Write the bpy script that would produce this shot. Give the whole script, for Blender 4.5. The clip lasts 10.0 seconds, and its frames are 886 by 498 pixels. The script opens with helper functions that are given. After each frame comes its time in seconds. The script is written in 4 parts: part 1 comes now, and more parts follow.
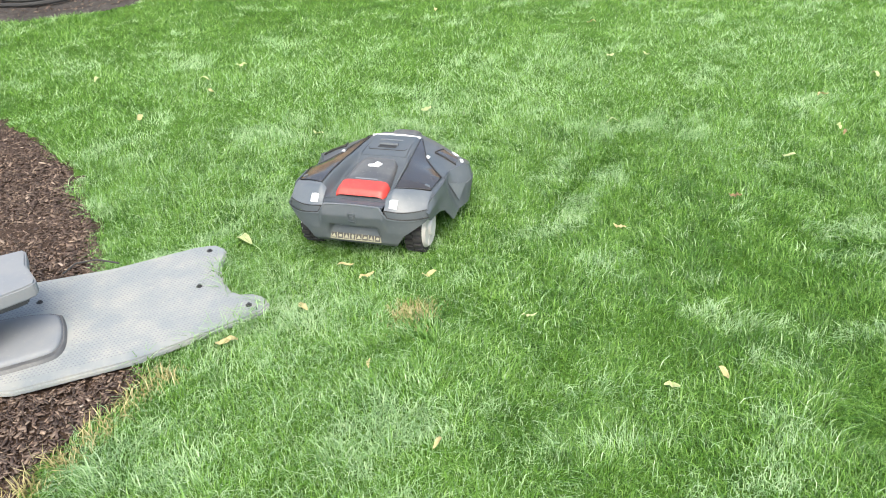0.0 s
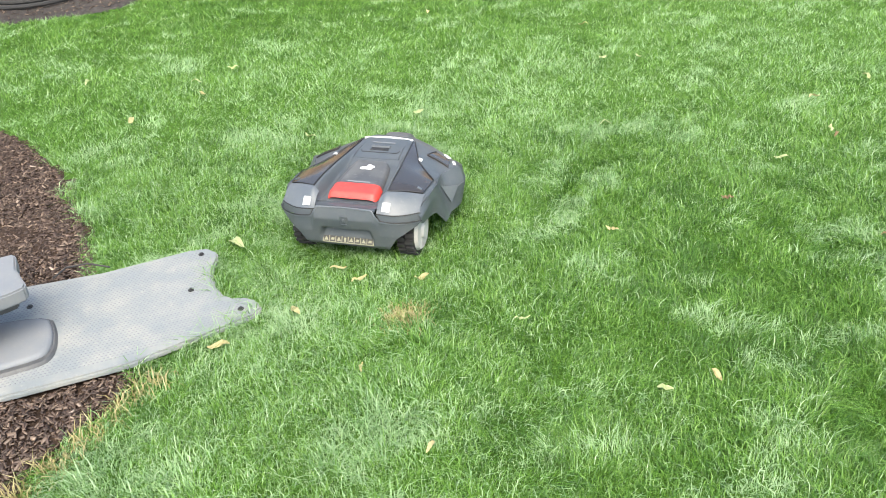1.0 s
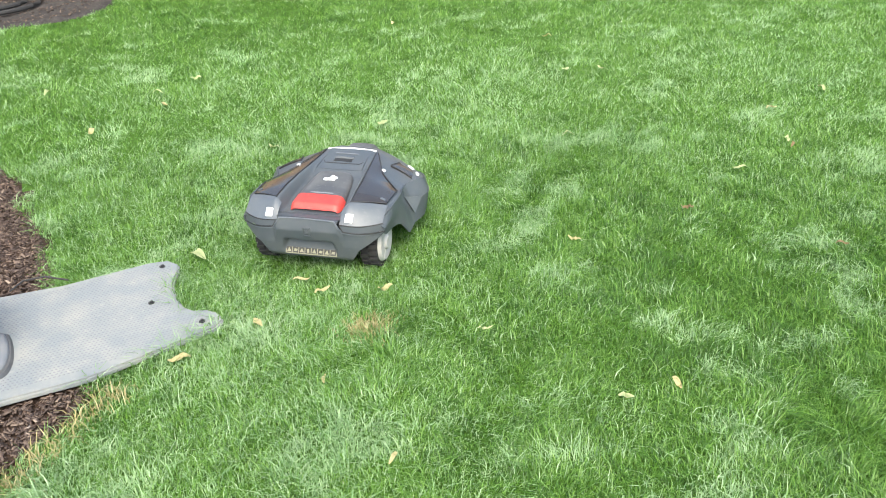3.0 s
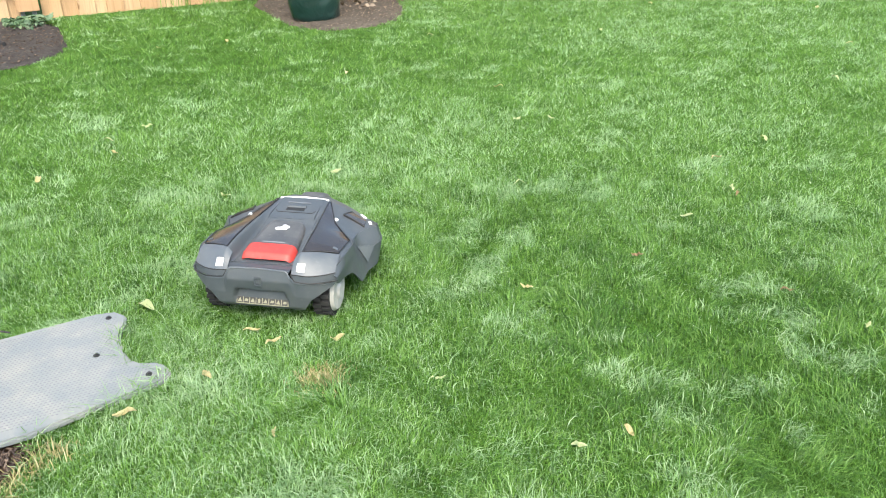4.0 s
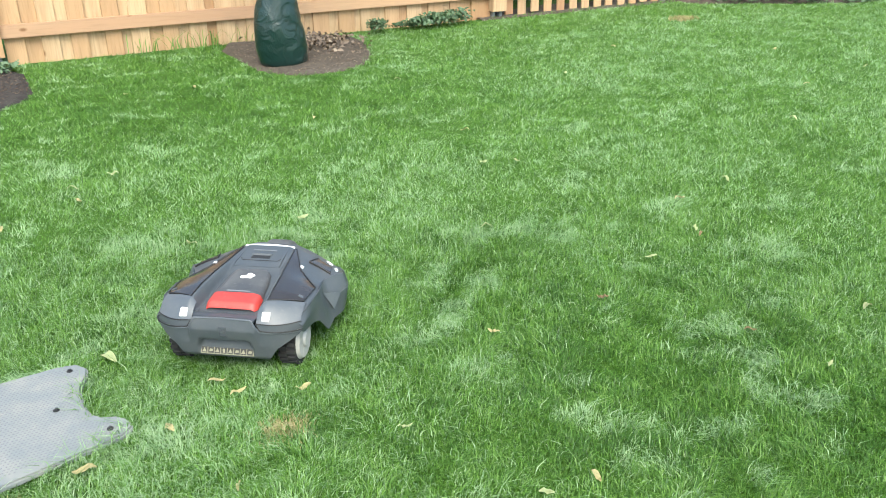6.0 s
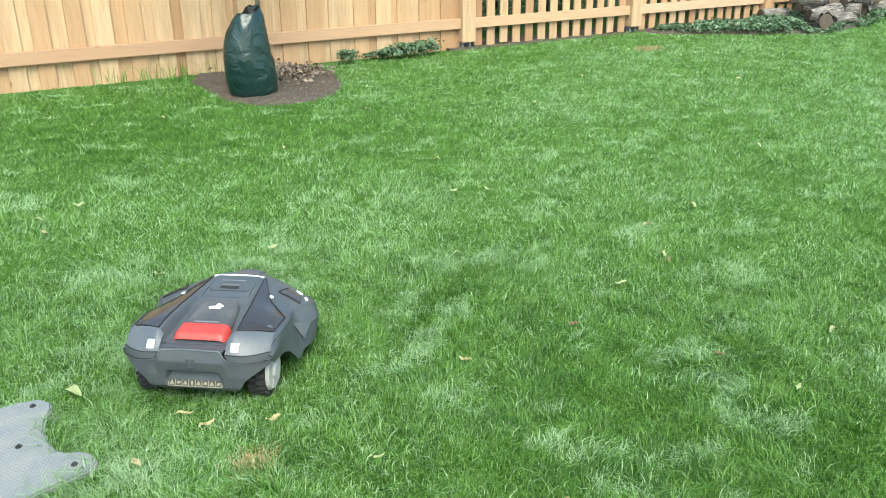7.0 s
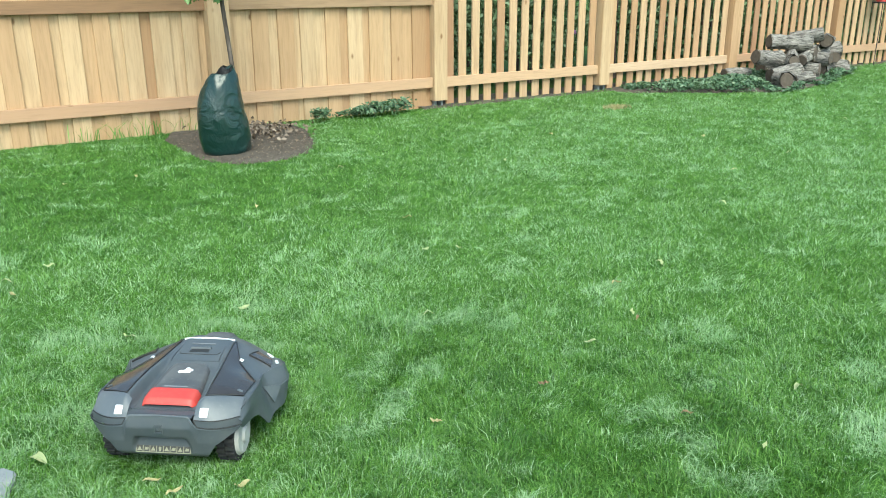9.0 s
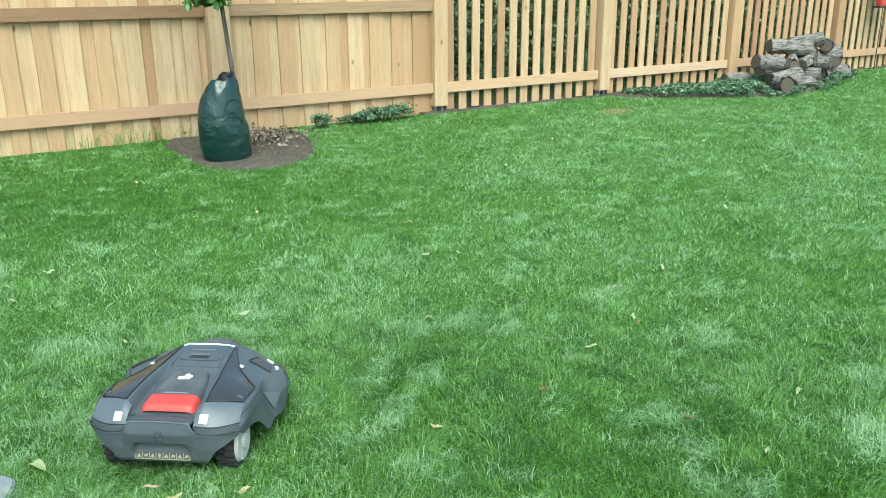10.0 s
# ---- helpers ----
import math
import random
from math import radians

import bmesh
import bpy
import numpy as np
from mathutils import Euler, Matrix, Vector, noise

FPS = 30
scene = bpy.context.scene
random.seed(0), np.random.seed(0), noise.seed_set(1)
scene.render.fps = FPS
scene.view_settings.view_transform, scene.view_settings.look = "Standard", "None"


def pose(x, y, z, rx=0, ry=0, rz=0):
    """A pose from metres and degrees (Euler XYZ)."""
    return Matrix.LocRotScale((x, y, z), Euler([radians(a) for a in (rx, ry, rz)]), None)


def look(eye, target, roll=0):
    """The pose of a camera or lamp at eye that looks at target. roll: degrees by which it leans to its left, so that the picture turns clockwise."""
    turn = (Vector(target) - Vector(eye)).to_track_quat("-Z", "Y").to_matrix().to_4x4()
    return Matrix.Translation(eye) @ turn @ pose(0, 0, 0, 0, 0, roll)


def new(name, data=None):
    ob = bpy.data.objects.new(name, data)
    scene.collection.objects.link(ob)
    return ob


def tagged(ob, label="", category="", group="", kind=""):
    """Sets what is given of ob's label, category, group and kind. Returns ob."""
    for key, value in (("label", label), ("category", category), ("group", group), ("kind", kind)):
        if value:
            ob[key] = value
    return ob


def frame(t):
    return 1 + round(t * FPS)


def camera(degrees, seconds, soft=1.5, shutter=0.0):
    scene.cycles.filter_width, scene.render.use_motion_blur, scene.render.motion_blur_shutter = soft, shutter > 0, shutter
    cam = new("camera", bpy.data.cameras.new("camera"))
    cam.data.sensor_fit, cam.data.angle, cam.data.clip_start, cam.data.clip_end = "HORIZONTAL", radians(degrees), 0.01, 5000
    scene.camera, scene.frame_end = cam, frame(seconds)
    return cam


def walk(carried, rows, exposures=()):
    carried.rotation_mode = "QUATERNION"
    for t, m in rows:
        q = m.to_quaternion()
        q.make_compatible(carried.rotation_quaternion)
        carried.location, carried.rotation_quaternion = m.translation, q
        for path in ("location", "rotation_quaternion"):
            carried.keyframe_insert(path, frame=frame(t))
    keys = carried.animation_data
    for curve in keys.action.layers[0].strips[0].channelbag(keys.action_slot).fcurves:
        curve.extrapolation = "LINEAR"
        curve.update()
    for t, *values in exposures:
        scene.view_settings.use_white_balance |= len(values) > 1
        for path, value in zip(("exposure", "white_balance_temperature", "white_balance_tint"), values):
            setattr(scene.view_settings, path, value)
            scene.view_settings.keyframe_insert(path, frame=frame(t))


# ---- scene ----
cam = camera(55.9, 10.0, soft=1.0)
PATH = [
    (0, (0.07, 0.27, 1.321), (0.679, 1.888, 0.316), -3.0),
    (0.5, (0.067, 0.275, 1.321), (0.68, 1.893, 0.318), -3.0),
    (1, (0.074, 0.275, 1.321), (0.699, 1.889, 0.319), -2.9),
    (1.5, (0.08, 0.271, 1.319), (0.733, 1.876, 0.321), -2.6),
    (2, (0.079, 0.266, 1.322), (0.754, 1.864, 0.326), -2.3),
    (3.5, (0.091, 0.266, 1.325), (0.839, 1.856, 0.37), -1.3),
    (4, (0.095, 0.264, 1.332), (0.915, 1.857, 0.444), -0.6),
    (4.5, (0.096, 0.262, 1.337), (0.93, 1.856, 0.463), -0.5),
    (5, (0.105, 0.261, 1.347), (0.968, 1.856, 0.502), -0.6),
    (5.5, (0.111, 0.262, 1.35), (1.0, 1.858, 0.536), -0.6),
    (6.8, (0.124, 0.248, 1.358), (1.036, 1.847, 0.576), -1.0),
    (7, (0.123, 0.254, 1.35), (1.09, 1.84, 0.609), -0.4),
    (7.5, (0.124, 0.24, 1.366), (1.142, 1.82, 0.681), 0.2),
    (8, (0.127, 0.232, 1.381), (1.157, 1.811, 0.715), 0.2),
    (8.5, (0.124, 0.227, 1.39), (1.161, 1.811, 0.747), 0.0),
    (9, (0.125, 0.228, 1.39), (1.167, 1.818, 0.767), -0.1),
    (9.5, (0.128, 0.23, 1.39), (1.17, 1.822, 0.775), -0.1),
    (10, (0.131, 0.231, 1.386), (1.173, 1.826, 0.776), -0.3),
]
EXPOSURES = [(0.0, 1.87, 7300, 7), (5.5, 1.69, 6950, 4), (7.5, 1.55, 6700, -5), (9.0, 1.49, 6450, -9), (10.0, 1.46, 6200, -13)]
walk(cam, [(t, look(eye, target, roll)) for t, eye, target, roll in PATH], EXPOSURES)

# ---- light: a bright overcast sky ----
SUN_HEIGHT, SUN_TURN = 55.0, 200.0
world = bpy.data.worlds.new("overcast_sky")
scene.world = world
world.use_nodes = True
wn = world.node_tree.nodes
sky = wn.new("ShaderNodeTexSky")
sky.sky_type = "NISHITA"
sky.sun_disc = False
sky.sun_elevation, sky.sun_rotation = radians(SUN_HEIGHT), radians(SUN_TURN)
sky.air_density, sky.dust_density, sky.ozone_density = 1.0, 2.5, 1.0
world.node_tree.links.new(sky.outputs[0], wn["Background"].inputs[0])
wn["Background"].inputs[1].default_value = 0.15
sun = new("sun", bpy.data.lights.new("sun", "SUN"))
sun.data.energy, sun.data.angle, sun.data.color = 1.5, radians(40), (1.0, 0.98, 0.95)
sun.rotation_euler = (radians(90 - SUN_HEIGHT), 0, radians(180 - SUN_TURN))


# ---- materials ----
class Nodes:
    """A small wrapper to write node materials in few lines."""

    def __init__(self, name):
        self.mat = bpy.data.materials.new(name)
        self.mat.use_nodes = True
        self.tree = self.mat.node_tree
        self.bsdf = self.tree.nodes["Principled BSDF"]
        self.out = self.tree.nodes["Material Output"]

    def add(self, kind, **props):
        n = self.tree.nodes.new("ShaderNode" + kind)
        for key, value in props.items():
            setattr(n, key, value)
        return n

    def link(self, a, b):
        self.tree.links.new(a, b)

    def coords(self, scale=(1, 1, 1), which="Object"):
        c, m = self.add("TexCoord"), self.add("Mapping")
        m.inputs["Scale"].default_value = scale
        self.link(c.outputs[which], m.inputs["Vector"])
        return m.outputs[0]

    def noise(self, scale, vec, detail=4.0, rough=0.55, distort=0.0):
        n = self.add("TexNoise")
        n.inputs["Scale"].default_value, n.inputs["Detail"].default_value = scale, detail
        n.inputs["Roughness"].default_value, n.inputs["Distortion"].default_value = rough, distort
        self.link(vec, n.inputs["Vector"])
        return n.outputs[0]

    def ramp(self, fac, *stops):
        r = self.add("ValToRGB")
        while len(r.color_ramp.elements) < len(stops):
            r.color_ramp.elements.new(0.5)
        for e, (p, c) in zip(r.color_ramp.elements, stops):
            e.position = p
            e.color = (c, c, c, 1) if isinstance(c, float) else (*c, 1)
        self.link(fac, r.inputs[0])
        return r.outputs[0]

    def mix(self, fac, a, b, mode="MIX"):
        m = self.add("Mix", data_type="RGBA", blend_type=mode)
        for socket, v in ((m.inputs[0], fac), (m.inputs[6], a), (m.inputs[7], b)):
            if isinstance(v, (int, float)):
                socket.default_value = v
            elif isinstance(v, tuple):
                socket.default_value = (*v, 1)
            else:
                self.link(v, socket)
        return m.outputs[2]

    def bump(self, height, strength=0.3, distance=0.005):
        b = self.add("Bump")
        b.inputs["Strength"].default_value, b.inputs["Distance"].default_value = strength, distance
        self.link(height, b.inputs["Height"])
        self.link(b.outputs[0], self.bsdf.inputs["Normal"])

    def done(self, color, rough=0.6, metal=0.0, spec=0.5):
        for name, v in (("Base Color", color), ("Roughness", rough)):
            s = self.bsdf.inputs[name]
            if isinstance(v, tuple):
                s.default_value = (*v, 1)
            elif isinstance(v, (int, float)):
                s.default_value = v
            else:
                self.link(v, s)
        self.bsdf.inputs["Metallic"].default_value = metal
        self.bsdf.inputs["Specular IOR Level"].default_value = spec
        return self.mat


def leafy(name, dark, light, pale, patch=0.5, through_share=0.22, gloss=0.04, patches=(1.1, 5.0)):
    """Blades and leaves: each piece its own tone, patches over metres, light through the leaf."""
    n = Nodes(name)
    n.tree.nodes.remove(n.bsdf)
    v = n.coords()
    geo = n.add("NewGeometry")
    tone = n.ramp(geo.outputs["Random Per Island"], (0.0, dark), (0.5, light), (0.72, light), (1.0, pale))
    big = n.ramp(n.noise(patches[0], v, 3), (0.42, 0.0), (0.6, 1.0))
    small = n.ramp(n.noise(patches[1], v, 4), (0.45, 0.0), (0.62, 1.0))
    col = n.mix(n.mix(0.5, small, big), tone, n.mix(patch, tone, pale))
    deep = n.ramp(n.noise(patches[0] * 2.6, v, 4), (0.4, 0.0), (0.7, 1.0))
    col = n.mix(n.mix(0.5, (0, 0, 0), deep), col, n.mix(0.45, col, dark))
    dif, tra, glo = n.add("BsdfDiffuse"), n.add("BsdfTranslucent"), n.add("BsdfGlossy")
    n.link(col, dif.inputs[0])
    n.link(n.mix(0.5, col, n.mix(1.0, col, (1.0, 1.0, 0.35), "MULTIPLY")), tra.inputs[0])
    glo.inputs["Roughness"].default_value = 0.45
    m1, m2 = n.add("MixShader"), n.add("MixShader")
    m1.inputs[0].default_value, m2.inputs[0].default_value = through_share, gloss
    n.link(dif.outputs[0], m1.inputs[1]), n.link(tra.outputs[0], m1.inputs[2])
    n.link(m1.outputs[0], m2.inputs[1]), n.link(glo.outputs[0], m2.inputs[2])
    n.link(m2.outputs[0], n.out.inputs[0])
    return n.mat


def soil(name, dark, light, speck, scale=60.0):
    n = Nodes(name)
    v = n.coords()
    fine, coarse = n.noise(scale, v, 6, 0.7), n.noise(scale / 14, v, 4)
    col = n.mix(n.ramp(fine, (0.35, 0.0), (0.7, 1.0)), dark, light)
    col = n.mix(n.ramp(coarse, (0.4, 0.0), (0.7, 0.55)), col, dark)
    col = n.mix(n.ramp(n.noise(scale * 1.7, v, 2), (0.66, 0.0), (0.74, 1.0)), col, speck)
    n.bump(fine, 0.8, 0.012)
    return n.done(col, 0.95, spec=0.15)


def timber(name, base, dark, along="Z"):
    """New cedar: a tone for each board, long grain, a few knots."""
    n = Nodes(name)
    info = n.add("ObjectInfo")
    c, shift, m = n.add("TexCoord"), n.add("VectorMath", operation="MULTIPLY_ADD"), n.add("Mapping")
    comb = n.add("CombineXYZ")
    for k in range(3):
        n.link(info.outputs["Random"], comb.inputs[k])
    n.link(comb.outputs[0], shift.inputs[0])
    shift.inputs[1].default_value = (37.0, 11.0, 53.0)
    n.link(c.outputs["Object"], shift.inputs[2])
    n.link(shift.outputs[0], m.inputs[0])
    m.inputs["Scale"].default_value = (1, 1, 0.07) if along == "Z" else (0.07, 1, 1)
    v = m.outputs[0]
    grain = n.noise(55, v, 5, 0.6, 0.6)
    wide = n.noise(9, v, 3, 0.5, 0.8)
    tone = n.ramp(info.outputs["Random"], (0.0, base), (0.35, tuple(x * 1.1 for x in base)), (0.6, (base[0] * 0.98, base[1] * 0.9, base[2] * 0.84)), (0.85, (base[0] * 0.86, base[1] * 0.76, base[2] * 0.7)), (1.0, (dark[0] * 0.92, dark[1] * 0.86, dark[2] * 0.86)))
    col = n.mix(n.ramp(wide, (0.42, 0.0), (0.66, 0.45)), tone, dark)
    col = n.mix(n.ramp(grain, (0.45, 0.0), (0.72, 0.4)), col, tuple(0.62 * x for x in dark))
    knot = n.add("TexVoronoi")
    knot.inputs["Scale"].default_value = 4.6
    m2 = n.add("Mapping")
    m2.inputs["Scale"].default_value = (1, 1, 0.5) if along == "Z" else (0.5, 1, 1)
    n.link(shift.outputs[0], m2.inputs[0])
    n.link(m2.outputs[0], knot.inputs["Vector"])
    col = n.mix(n.ramp(knot.outputs["Distance"], (0.035, 0.8), (0.09, 0.0)), col, (0.16, 0.075, 0.03))
    n.bump(grain, 0.25, 0.002)
    return n.done(col, 0.7, spec=0.25)


def plastic(name, base, dust=(0.35, 0.33, 0.28), dusty=0.15, rough=0.4, fine=0.0):
    n = Nodes(name)
    v = n.coords()
    cloud, grit = n.noise(9, v, 5, 0.65), n.noise(240, v, 3)
    col = n.mix(n.ramp(cloud, (0.42, 0.0), (0.75, dusty)), base, dust)
    col = n.mix(n.ramp(n.noise(70, v, 4), (0.6, 0.0), (0.75, dusty * 0.7)), col, dust)
    r = n.ramp(cloud, (0.3, rough), (0.75, min(1.0, rough + 0.22)))
    n.bump(grit, 0.08 + fine, 0.0006)
    return n.done(col, r)


GRASS = leafy("lawn_blades", (0.045, 0.120, 0.013), (0.105, 0.245, 0.030), (0.185, 0.340, 0.080), 0.25, patches=(1.3, 6.5))
DEEP_GRASS = leafy("deep_green_blades", (0.022, 0.070, 0.008), (0.055, 0.150, 0.016), (0.10, 0.225, 0.035), 0.2, patches=(1.3, 6.5))
# pale blade backs, with the sky sheen of flattened patches put into the colour
PALE_GRASS = leafy("pale_blades", (0.15, 0.285, 0.095), (0.245, 0.40, 0.185), (0.37, 0.50, 0.31), 0.3, patches=(1.3, 6.5))
DRY_GRASS = leafy("dry_blades", (0.2, 0.17, 0.07), (0.36, 0.31, 0.15), (0.46, 0.42, 0.24), 0.3)
IVY = leafy("ivy_leaves", (0.03, 0.07, 0.035), (0.075, 0.145, 0.072), (0.19, 0.27, 0.16), 0.25)
HEDGE = leafy("hedge_leaves", (0.06, 0.10, 0.045), (0.13, 0.21, 0.09), (0.26, 0.35, 0.2), 0.4)
TREE_LEAF = leafy("tree_leaves", (0.03, 0.08, 0.015), (0.07, 0.16, 0.03), (0.13, 0.22, 0.06), 0.2)
LITTER = leafy("leaf_litter", (0.07, 0.048, 0.034), (0.17, 0.125, 0.09), (0.34, 0.28, 0.21), 0.15, 0.1)
# SOIL's green is set for how dark the shaded gaps between blades look
SOIL = soil("lawn_soil", (0.034, 0.082, 0.011), (0.068, 0.150, 0.022), (0.11, 0.19, 0.045), 90)
FAR_LAWN = soil("far_lawn", (0.022, 0.055, 0.007), (0.055, 0.115, 0.017), (0.09, 0.15, 0.035), 70)
MULCH = soil("bark_mulch", (0.022, 0.014, 0.01), (0.075, 0.05, 0.036), (0.2, 0.15, 0.11), 55)
DARK_SOIL = soil("garden_soil", (0.05, 0.042, 0.034), (0.13, 0.11, 0.09), (0.2, 0.17, 0.14), 40)
CORNER_SOIL = soil("corner_soil", (0.028, 0.025, 0.024), (0.075, 0.07, 0.066), (0.14, 0.12, 0.1), 40)
CEDAR = timber("cedar_upright", (0.485, 0.345, 0.212), (0.37, 0.23, 0.124))
CEDAR_PICKET = timber("cedar_picket", (0.46, 0.315, 0.19), (0.34, 0.20, 0.115))
WORN_RAIL = timber("cedar_rail_worn", (0.31, 0.205, 0.125), (0.20, 0.12, 0.07), "X")
CEDAR_RAIL = timber("cedar_rail", (0.52, 0.375, 0.25), (0.44, 0.29, 0.18), "X")
STATION = plastic("station_plastic", (0.162, 0.180, 0.186), (0.30, 0.292, 0.255), 0.65, 0.5, 0.1)
STATION_TOP = plastic("station_smooth_plastic", (0.135, 0.148, 0.163), (0.26, 0.25, 0.23), 0.35, 0.62)
RUBBER = plastic("black_rubber", (0.014, 0.014, 0.015), (0.05, 0.047, 0.04), 0.2, 0.7)
BLACK = plastic("black_plastic", (0.012, 0.012, 0.013), (0.1, 0.1, 0.09), 0.1, 0.5)
SHELL = plastic("grey_shell", (0.052, 0.062, 0.072), (0.16, 0.16, 0.15), 0.22, 0.36)
# paler shell grey: edge highlights and the deck's sky reflection are in the colour
SHELL_LIGHT = plastic("light_grey_shell", (0.072, 0.085, 0.099), (0.22, 0.22, 0.21), 0.25, 0.36)
GLOSS = plastic("dark_gloss_panel", (0.028, 0.026, 0.027), (0.12, 0.10, 0.085), 0.15, 0.1)
HATCH = plastic("hatch_plastic", (0.05, 0.052, 0.056), (0.2, 0.2, 0.19), 0.4, 0.42)
RED = plastic("red_button", (0.40, 0.032, 0.026), (0.42, 0.16, 0.12), 0.3, 0.4)
WHITE = plastic("white_mark", (0.78, 0.79, 0.8), (0.6, 0.6, 0.58), 0.1, 0.35)
RIM = plastic("wheel_rim", (0.38, 0.38, 0.37), (0.25, 0.22, 0.15), 0.5, 0.5)
STICKER = plastic("sticker_beige", (0.2, 0.19, 0.13), (0.2, 0.2, 0.12), 0.4, 0.5)
INK = plastic("sticker_ink", (0.03, 0.028, 0.025), (0.1, 0.1, 0.1), 0.1, 0.5)


def make_bag():
    n = Nodes("green_bag")
    v = n.coords()
    wave = n.noise(7, v, 4, 0.55, 0.8)
    n.bump(n.noise(7, v, 4, 0.5, 1.5), 0.5, 0.032)
    return n.done(n.mix(n.ramp(wave, (0.35, 0.0), (0.7, 0.6)), (0.005, 0.021, 0.019), (0.01, 0.035, 0.031)), 0.28)


def make_bark(name, dark, light, scale=(8, 8, 1.2)):
    n = Nodes(name)
    v = n.coords(scale)
    f = n.noise(6, v, 6, 0.7, 0.5)
    n.bump(f, 0.9, 0.012)
    return n.done(n.mix(n.ramp(f, (0.36, 0.0), (0.64, 1.0)), dark, light), 0.9, spec=0.2)


def make_cut():
    n = Nodes("cut_wood")
    v = n.coords()
    f = n.noise(25, v, 4)
    return n.done(n.mix(f, (0.05, 0.04, 0.033), (0.15, 0.12, 0.095)), 0.9, spec=0.2)


BAG = make_bag()
BARK = make_bark("log_bark", (0.034, 0.03, 0.027), (0.285, 0.262, 0.235), (1.6, 7, 7))
TRUNK = make_bark("trunk_bark", (0.06, 0.045, 0.038), (0.16, 0.13, 0.11))
CUT = make_cut()


# ---- mesh helpers ----
def finish(name, bm, material, smooth=False, bevel=0.0):
    if bevel:
        edges = [e for e in bm.edges if len(e.link_faces) == 2 and e.calc_face_angle(0) > 0.5]
        bmesh.ops.bevel(bm, geom=edges, offset=bevel, segments=2, affect="EDGES", clamp_overlap=True)
    me = bpy.data.meshes.new(name)
    bm.to_mesh(me)
    bm.free()
    me.materials.append(material)
    if smooth:
        me.shade_smooth()
        me.set_sharp_from_angle(angle=radians(42))
    return me


def part(name, bm, material, parent, label="", smooth=False, bevel=0.0, at=None):
    """Links a bmesh as one mesh under a thing or a part."""
    ob = new(name, finish(name, bm, material, smooth, bevel))
    ob.parent = parent
    if at is not None:
        ob.matrix_basis = at
    return tagged(ob, label)


def solid(name, bm, material, label, category, smooth=False, bevel=0.0, at=None, group="", kind=""):
    ob = new(name, finish(name, bm, material, smooth, bevel))
    if at is not None:
        ob.matrix_basis = at
    return tagged(ob, label, category, group, kind)


def thing(name, at, label, category, group="", kind=""):
    ob = new(name)
    ob.empty_display_size = 0.1
    ob.matrix_basis = at
    return tagged(ob, label, category, group, kind)


def box(bm, x0, x1, y0, y1, z0, z1):
    m = Matrix.LocRotScale(((x0 + x1) / 2, (y0 + y1) / 2, (z0 + z1) / 2), None, (x1 - x0, y1 - y0, z1 - z0))
    return bmesh.ops.create_cube(bm, size=1.0, matrix=m)["verts"]


def boxed(*b):
    bm = bmesh.new()
    box(bm, *b)
    return bm


def extruded(outline, z0, z1):
    """A slab from an outline in the xy plane."""
    bm = bmesh.new()
    low = [bm.verts.new((x, y, z0)) for x, y in outline]
    high = [bm.verts.new((x, y, z1)) for x, y in outline]
    bm.faces.new(high)
    bm.faces.new(low[::-1])
    for i in range(len(outline)):
        j = (i + 1) % len(outline)
        bm.faces.new((low[i], low[j], high[j], high[i]))
    bmesh.ops.recalc_face_normals(bm, faces=bm.faces)
    return bm


def tube(points, radii, sides=10, cap=True):
    """A tapered tube along a line of points."""
    bm = bmesh.new()
    rings = []
    for i, p in enumerate(points):
        p = Vector(p)
        d = (Vector(points[min(i + 1, len(points) - 1)]) - Vector(points[max(i - 1, 0)])).normalized()
        u = d.cross(Vector((0.31, 0.95, 0.1))).normalized()
        w = d.cross(u)
        rings.append([bm.verts.new(p + radii[i] * (math.cos(a) * u + math.sin(a) * w)) for a in (2 * math.pi * k / sides for k in range(sides))])
    for a, b in zip(rings, rings[1:]):
        for k in range(sides):
            bm.faces.new((a[k], a[(k + 1) % sides], b[(k + 1) % sides], b[k]))
    if cap:
        bm.faces.new(rings[0][::-1])
        bm.faces.new(rings[-1])
    bmesh.ops.recalc_face_normals(bm, faces=bm.faces)
    return bm


def mound(outline, levels):
    """A smooth block from an outline: at each level a height and how far the outline is drawn in, in metres."""
    cx, cy = sum(p[0] for p in outline) / len(outline), sum(p[1] for p in outline) / len(outline)
    bm = bmesh.new()
    rings = []
    for z, inset in levels:
        ring = []
        for x, y in outline:
            r = math.hypot(x - cx, y - cy)
            k = max(0.0, 1 - inset / r)
            ring.append(bm.verts.new((cx + (x - cx) * k, cy + (y - cy) * k, z)))
        rings.append(ring)
    n = len(outline)
    for a, b in zip(rings, rings[1:]):
        for k in range(n):
            bm.faces.new((a[k], a[(k + 1) % n], b[(k + 1) % n], b[k]))
    bm.faces.new(rings[-1])
    bm.faces.new(rings[0][::-1])
    bmesh.ops.recalc_face_normals(bm, faces=bm.faces)
    return bm


def raw_mesh(name, verts, faces, material):
    """A large mesh from numpy arrays: verts (n, 3); faces (m, 3) or (m, 4)."""
    me = bpy.data.meshes.new(name)
    k = faces.shape[1]
    me.vertices.add(len(verts))
    me.vertices.foreach_set("co", verts.astype(np.float32).ravel())
    me.loops.add(faces.size)
    me.loops.foreach_set("vertex_index", faces.astype(np.int32).ravel())
    me.polygons.add(len(faces))
    me.polygons.foreach_set("loop_start", np.arange(0, faces.size, k, dtype=np.int32))
    me.update(calc_edges=True)
    me.materials.append(material)
    return me


